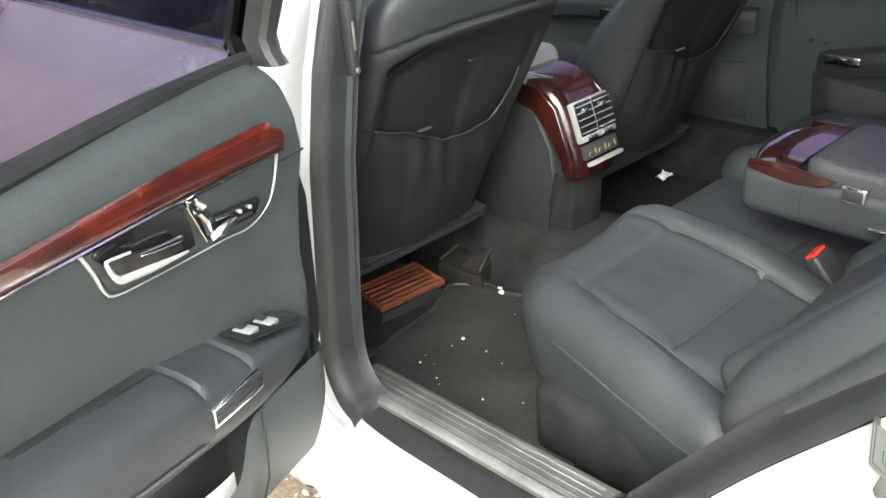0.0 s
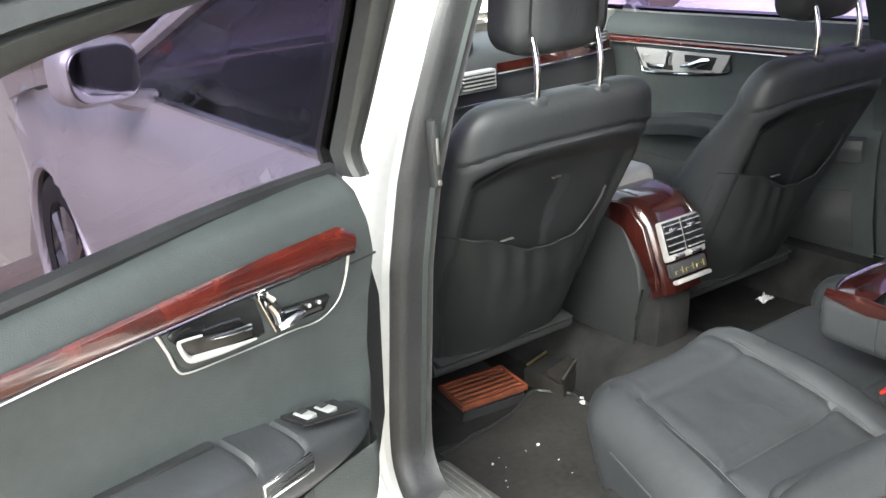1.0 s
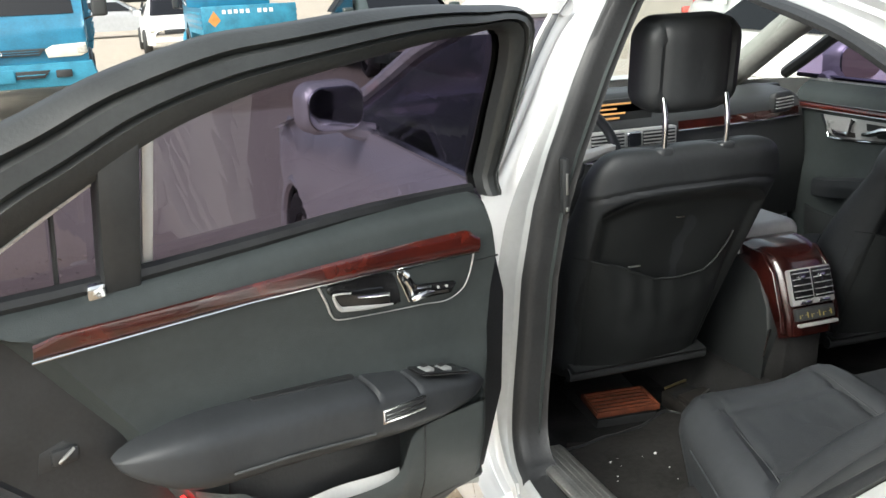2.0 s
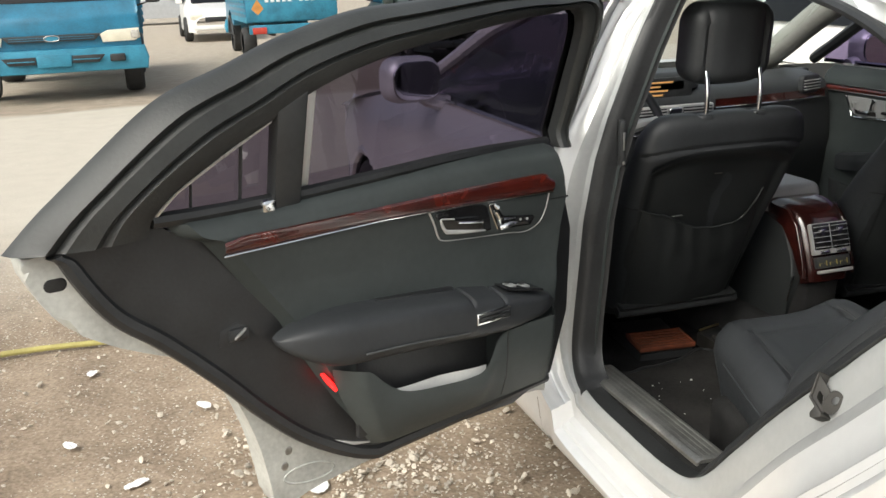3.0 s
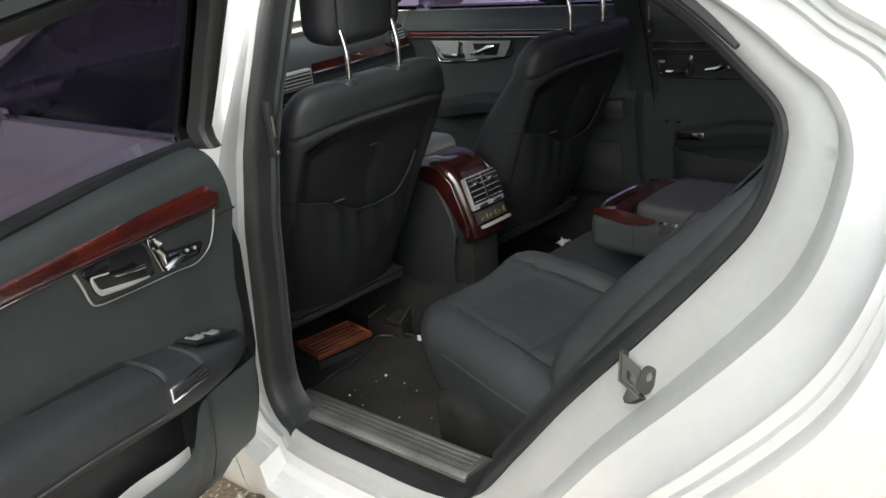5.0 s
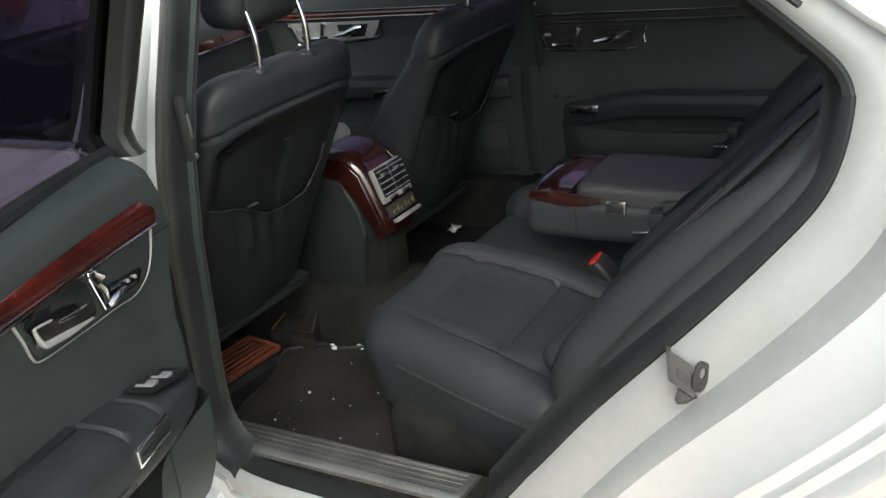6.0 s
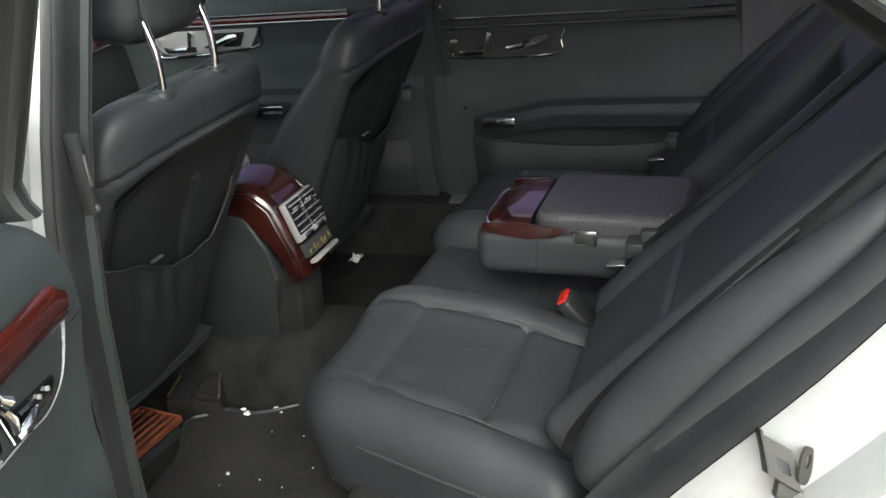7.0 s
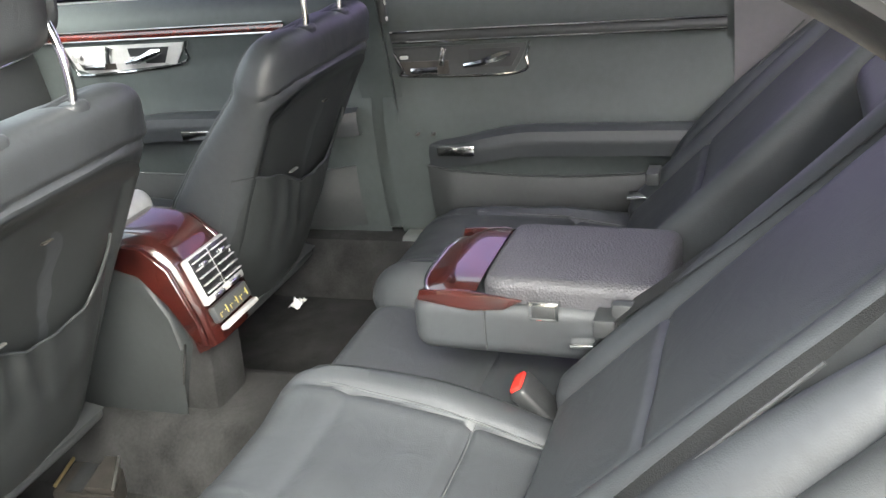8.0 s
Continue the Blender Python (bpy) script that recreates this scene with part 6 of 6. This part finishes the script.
    for k in range(2):
        part("grille_bar", rbox(-0.38, 0.38, -0.006, 0.006, 0.757 + 0.027 * k, 0.765 + 0.027 * k, 0.003), BLUE, t)
    part("badge_ring", tube([(0.068 * math.cos(a), -0.016, 0.775 + 0.034 * math.sin(a)) for a in np.linspace(0, 2 * math.pi, 24, endpoint=False)], 0.007, 6, close=True), CHROME, t)
    part("badge", slab([(0.06 * math.cos(a), 0.775 + 0.028 * math.sin(a)) for a in np.linspace(0, 2 * math.pi, 24, endpoint=False)], -0.014, -0.004, lambda x, z, y: (x, y, z), 0.0), BLUE_PALE, t)
    for xs in (-1, 1):
        part("chassis_beam", rbox(xs * 0.35 - 0.04, xs * 0.35 + 0.04, 0.5, 4.3, 0.45, 0.60, 0.01), DARK_METAL, t)
    part("cargo_bed", rbox(-0.84, 0.84, 1.62, 4.42, 0.70, 0.80, 0.01), BLUE_PALE, t)
    for xs in (-1, 1):
        b = part("side_board", rbox(xs * 0.83 - 0.02, xs * 0.83 + 0.02, 1.62, 4.42, 0.80, 1.18, 0.01), BLUE, t)
        for k in range(3):
            part("rib", rbox(min(xs * 0.85, xs * 0.865), max(xs * 0.85, xs * 0.865), 1.66, 4.38, 0.86 + 0.1 * k, 0.90 + 0.1 * k, 0.004), BLUE_PALE, b)
    part("head_board", rbox(-0.84, 0.84, 1.60, 1.64, 0.80, 1.55, 0.01), BLUE, t)
    gate = part("tailgate", rbox(-0.84, 0.84, 4.40, 4.45, 0.72, 1.20, 0.01), BLUE_PALE, t, "faded blue tailgate with white block marking")
    for k in range(9):
        if k != 3:
            part("letter_bar", rbox(-0.42 + 0.105 * k, -0.355 + 0.105 * k, 4.449, 4.456, 1.06, 1.13, 0.0), WHITE, gate, smooth=False)
    part("gate_sticker", slab([(-0.74, 0.95), (-0.63, 1.12), (-0.52, 0.95), (-0.63, 0.84)], 4.45, 4.454, lambda x, z, y: (-x, y, z)), mat("orange_sticker", (0.6, 0.26, 0.06), 0.6), gate, smooth=False)
    part("rear_beam", rbox(-0.80, 0.80, 4.36, 4.46, 0.50, 0.66, 0.01), BLUE_PALE, t)
    for xs in (-1, 1):
        part("tail_lamp", rbox(xs * 0.62 - 0.13, xs * 0.62 + 0.13, 4.45, 4.50, 0.50, 0.62, 0.015, 2), TAIL, t, "red tail lamp")
    return t


def build_parked_car(label, paint, m, group="parked cars"):
    """A compact saloon: lofted shell with windows, lamps and wheels; its front looks along local -y."""
    c = thing("parked_car", label, "car", group, m=m)
    ys = [0.0, 0.06, 0.35, 1.15, 1.95, 2.35, 3.2, 3.75, 4.25, 4.40, 4.45]
    tops = [0.62, 0.72, 0.80, 0.92, 1.36, 1.44, 1.42, 1.05, 1.0, 0.85, 0.6]
    def shell(u, v):
        y = 4.45 * v
        top = lerp(y, ys, tops)
        half = 0.86 * (1 - 0.25 * (abs(2 * v - 1) ** 6))
        a = math.pi * u
        low = 0.24
        cx, sz = math.cos(a), math.sin(a)
        zz = low + (top - low) * sz ** 0.42
        x = half * math.copysign(abs(cx) ** 0.38, cx)
        if zz > 0.92:
            x *= 1 - 0.42 * (zz - 0.92)
        return (x, y, zz)
    part("body", grid(shell, 36, 60), paint, c)
    part("windscreen", grid(lambda u, v: ((2 * u - 1) * (0.66 - 0.10 * v), 1.18 + 0.72 * v, 0.955 + 0.40 * v), 8, 6), DARK_TINT, c)
    for xs in (-1, 1):
        part("side_window", slab([(1.55, 0.97), (2.05, 1.30), (3.05, 1.33), (3.6, 1.0)], 0.0, 0.006, lambda y, z, d: (xs * (0.865 * (1 - 0.42 * (z - 0.92)) + d), y, z)), DARK_TINT, c, smooth=False)
        part("headlamp", rbox(xs * 0.60 - 0.16, xs * 0.60 + 0.16, 0.02, 0.24, 0.56, 0.70, 0.04, 3), LENS, c)
        part("door_mirror", rbox(xs * 0.94 - 0.09, xs * 0.94 + 0.09, 1.50, 1.62, 0.95, 1.09, 0.03, 3), paint, c)
        part("tail_lamp", rbox(xs * 0.66 - 0.12, xs * 0.66 + 0.12, 4.34, 4.46, 0.68, 0.86, 0.03, 2), TAIL, c)
        for y in (0.85, 3.5):
            wheel_at(c, xs * 0.80, y, 0.31, 0.2, ALLOY)
    part("grille", rbox(-0.40, 0.40, -0.01, 0.08, 0.50, 0.62, 0.02), RUBBER, c)
    part("bumper_line", rbox(-0.72, 0.72, -0.02, 0.10, 0.30, 0.42, 0.03, 2), paint, c)
    return c


build_truck("truck", "blue cab-over pickup truck parked facing the yard", pose(-2.82, 11.3, 0) @ Matrix.Diagonal((1.36, 1.17, 1.05, 1)))
build_truck("truck", "blue pickup truck parked tail-on with red lamps", pose(1.0, 20.4, 0, 0, 0, 180))
WHITE_PAINT = mat("white_car_paint", (0.72, 0.72, 0.70), 0.35, var=0.06, coat=0.6)
DARK_PAINT = mat("dark_green_car_paint", (0.02, 0.03, 0.026), 0.35, var=0.2, coat=0.5)
GREY_PAINT = mat("silver_car_paint", (0.45, 0.46, 0.47), 0.35, metal=0.3, var=0.06, coat=0.6)
build_parked_car("white parked car behind the blue trucks", WHITE_PAINT, pose(0.35, 23.5, 0))
build_parked_car("silver parked car standing side-on far off", GREY_PAINT, pose(1.2, 38.0, 0, 0, 0, 90))
# added car: fills in a dark, partly shadowed mass beyond the tinted glass
build_parked_car("dark car added for a shadowy mass beside the blue truck", DARK_PAINT, pose(3.3, 12.6, 0))
build_parked_car("white car parked beside the open saloon", WHITE_PAINT, pose(3.55, 0.9, 0))
build_parked_car("white car parked beyond the windscreen", WHITE_PAINT, pose(6.6, 7.6, 0, 0, 0, -20))
build_parked_car("silver car parked beyond the windscreen", GREY_PAINT, pose(9.3, 12.0, 0, 0, 0, -25))


def build_hose():
    h = spline([(-4.2, 1.65, 0.012), (-3.2, 1.80, 0.012), (-2.4, 1.88, 0.012), (-1.95, 1.86, 0.012), (-1.5, 1.98, 0.012)], 5)
    tagged(part("hose", tube(h, 0.012, 8), mat("faded_yellow_hose", (0.34, 0.30, 0.10), 0.7, var=0.3)), "thin faded yellow hose lying across the dirt", "hose")


def build_litter():
    rnd = random.Random(12)
    for x, y, s in ((-1.45, 0.42, 0.055), (-1.72, 1.1, 0.04), (-2.15, 0.95, 0.035), (-1.95, 0.62, 0.04), (-2.5, 1.0, 0.04), (-2.1, 1.55, 0.035)):
        def torn(u, v):
            a, b = 2 * u - 1, 2 * v - 1
            far = max(abs(a), abs(b)) / (math.hypot(a, b) or 1) * (1 + 0.35 * noise.noise((math.atan2(b, a) * 0.9 + x * 3, y, 0)))
            return (a * far * s * 0.9, b * far * s * 0.5, 0.005 + 0.004 * noise.noise((a * 1.5 + x, b * 1.5, y)))
        bm = grid(torn, 12, 12)
        o = part("paper_scrap", bm, WHITE)
        o.matrix_world = pose(x, y, 0, 0, 0, rnd.uniform(0, 180))
        tagged(o, "crumpled white paper scrap lying on the dirt", "litter", "scraps on the ground")


build_hose()
build_litter()
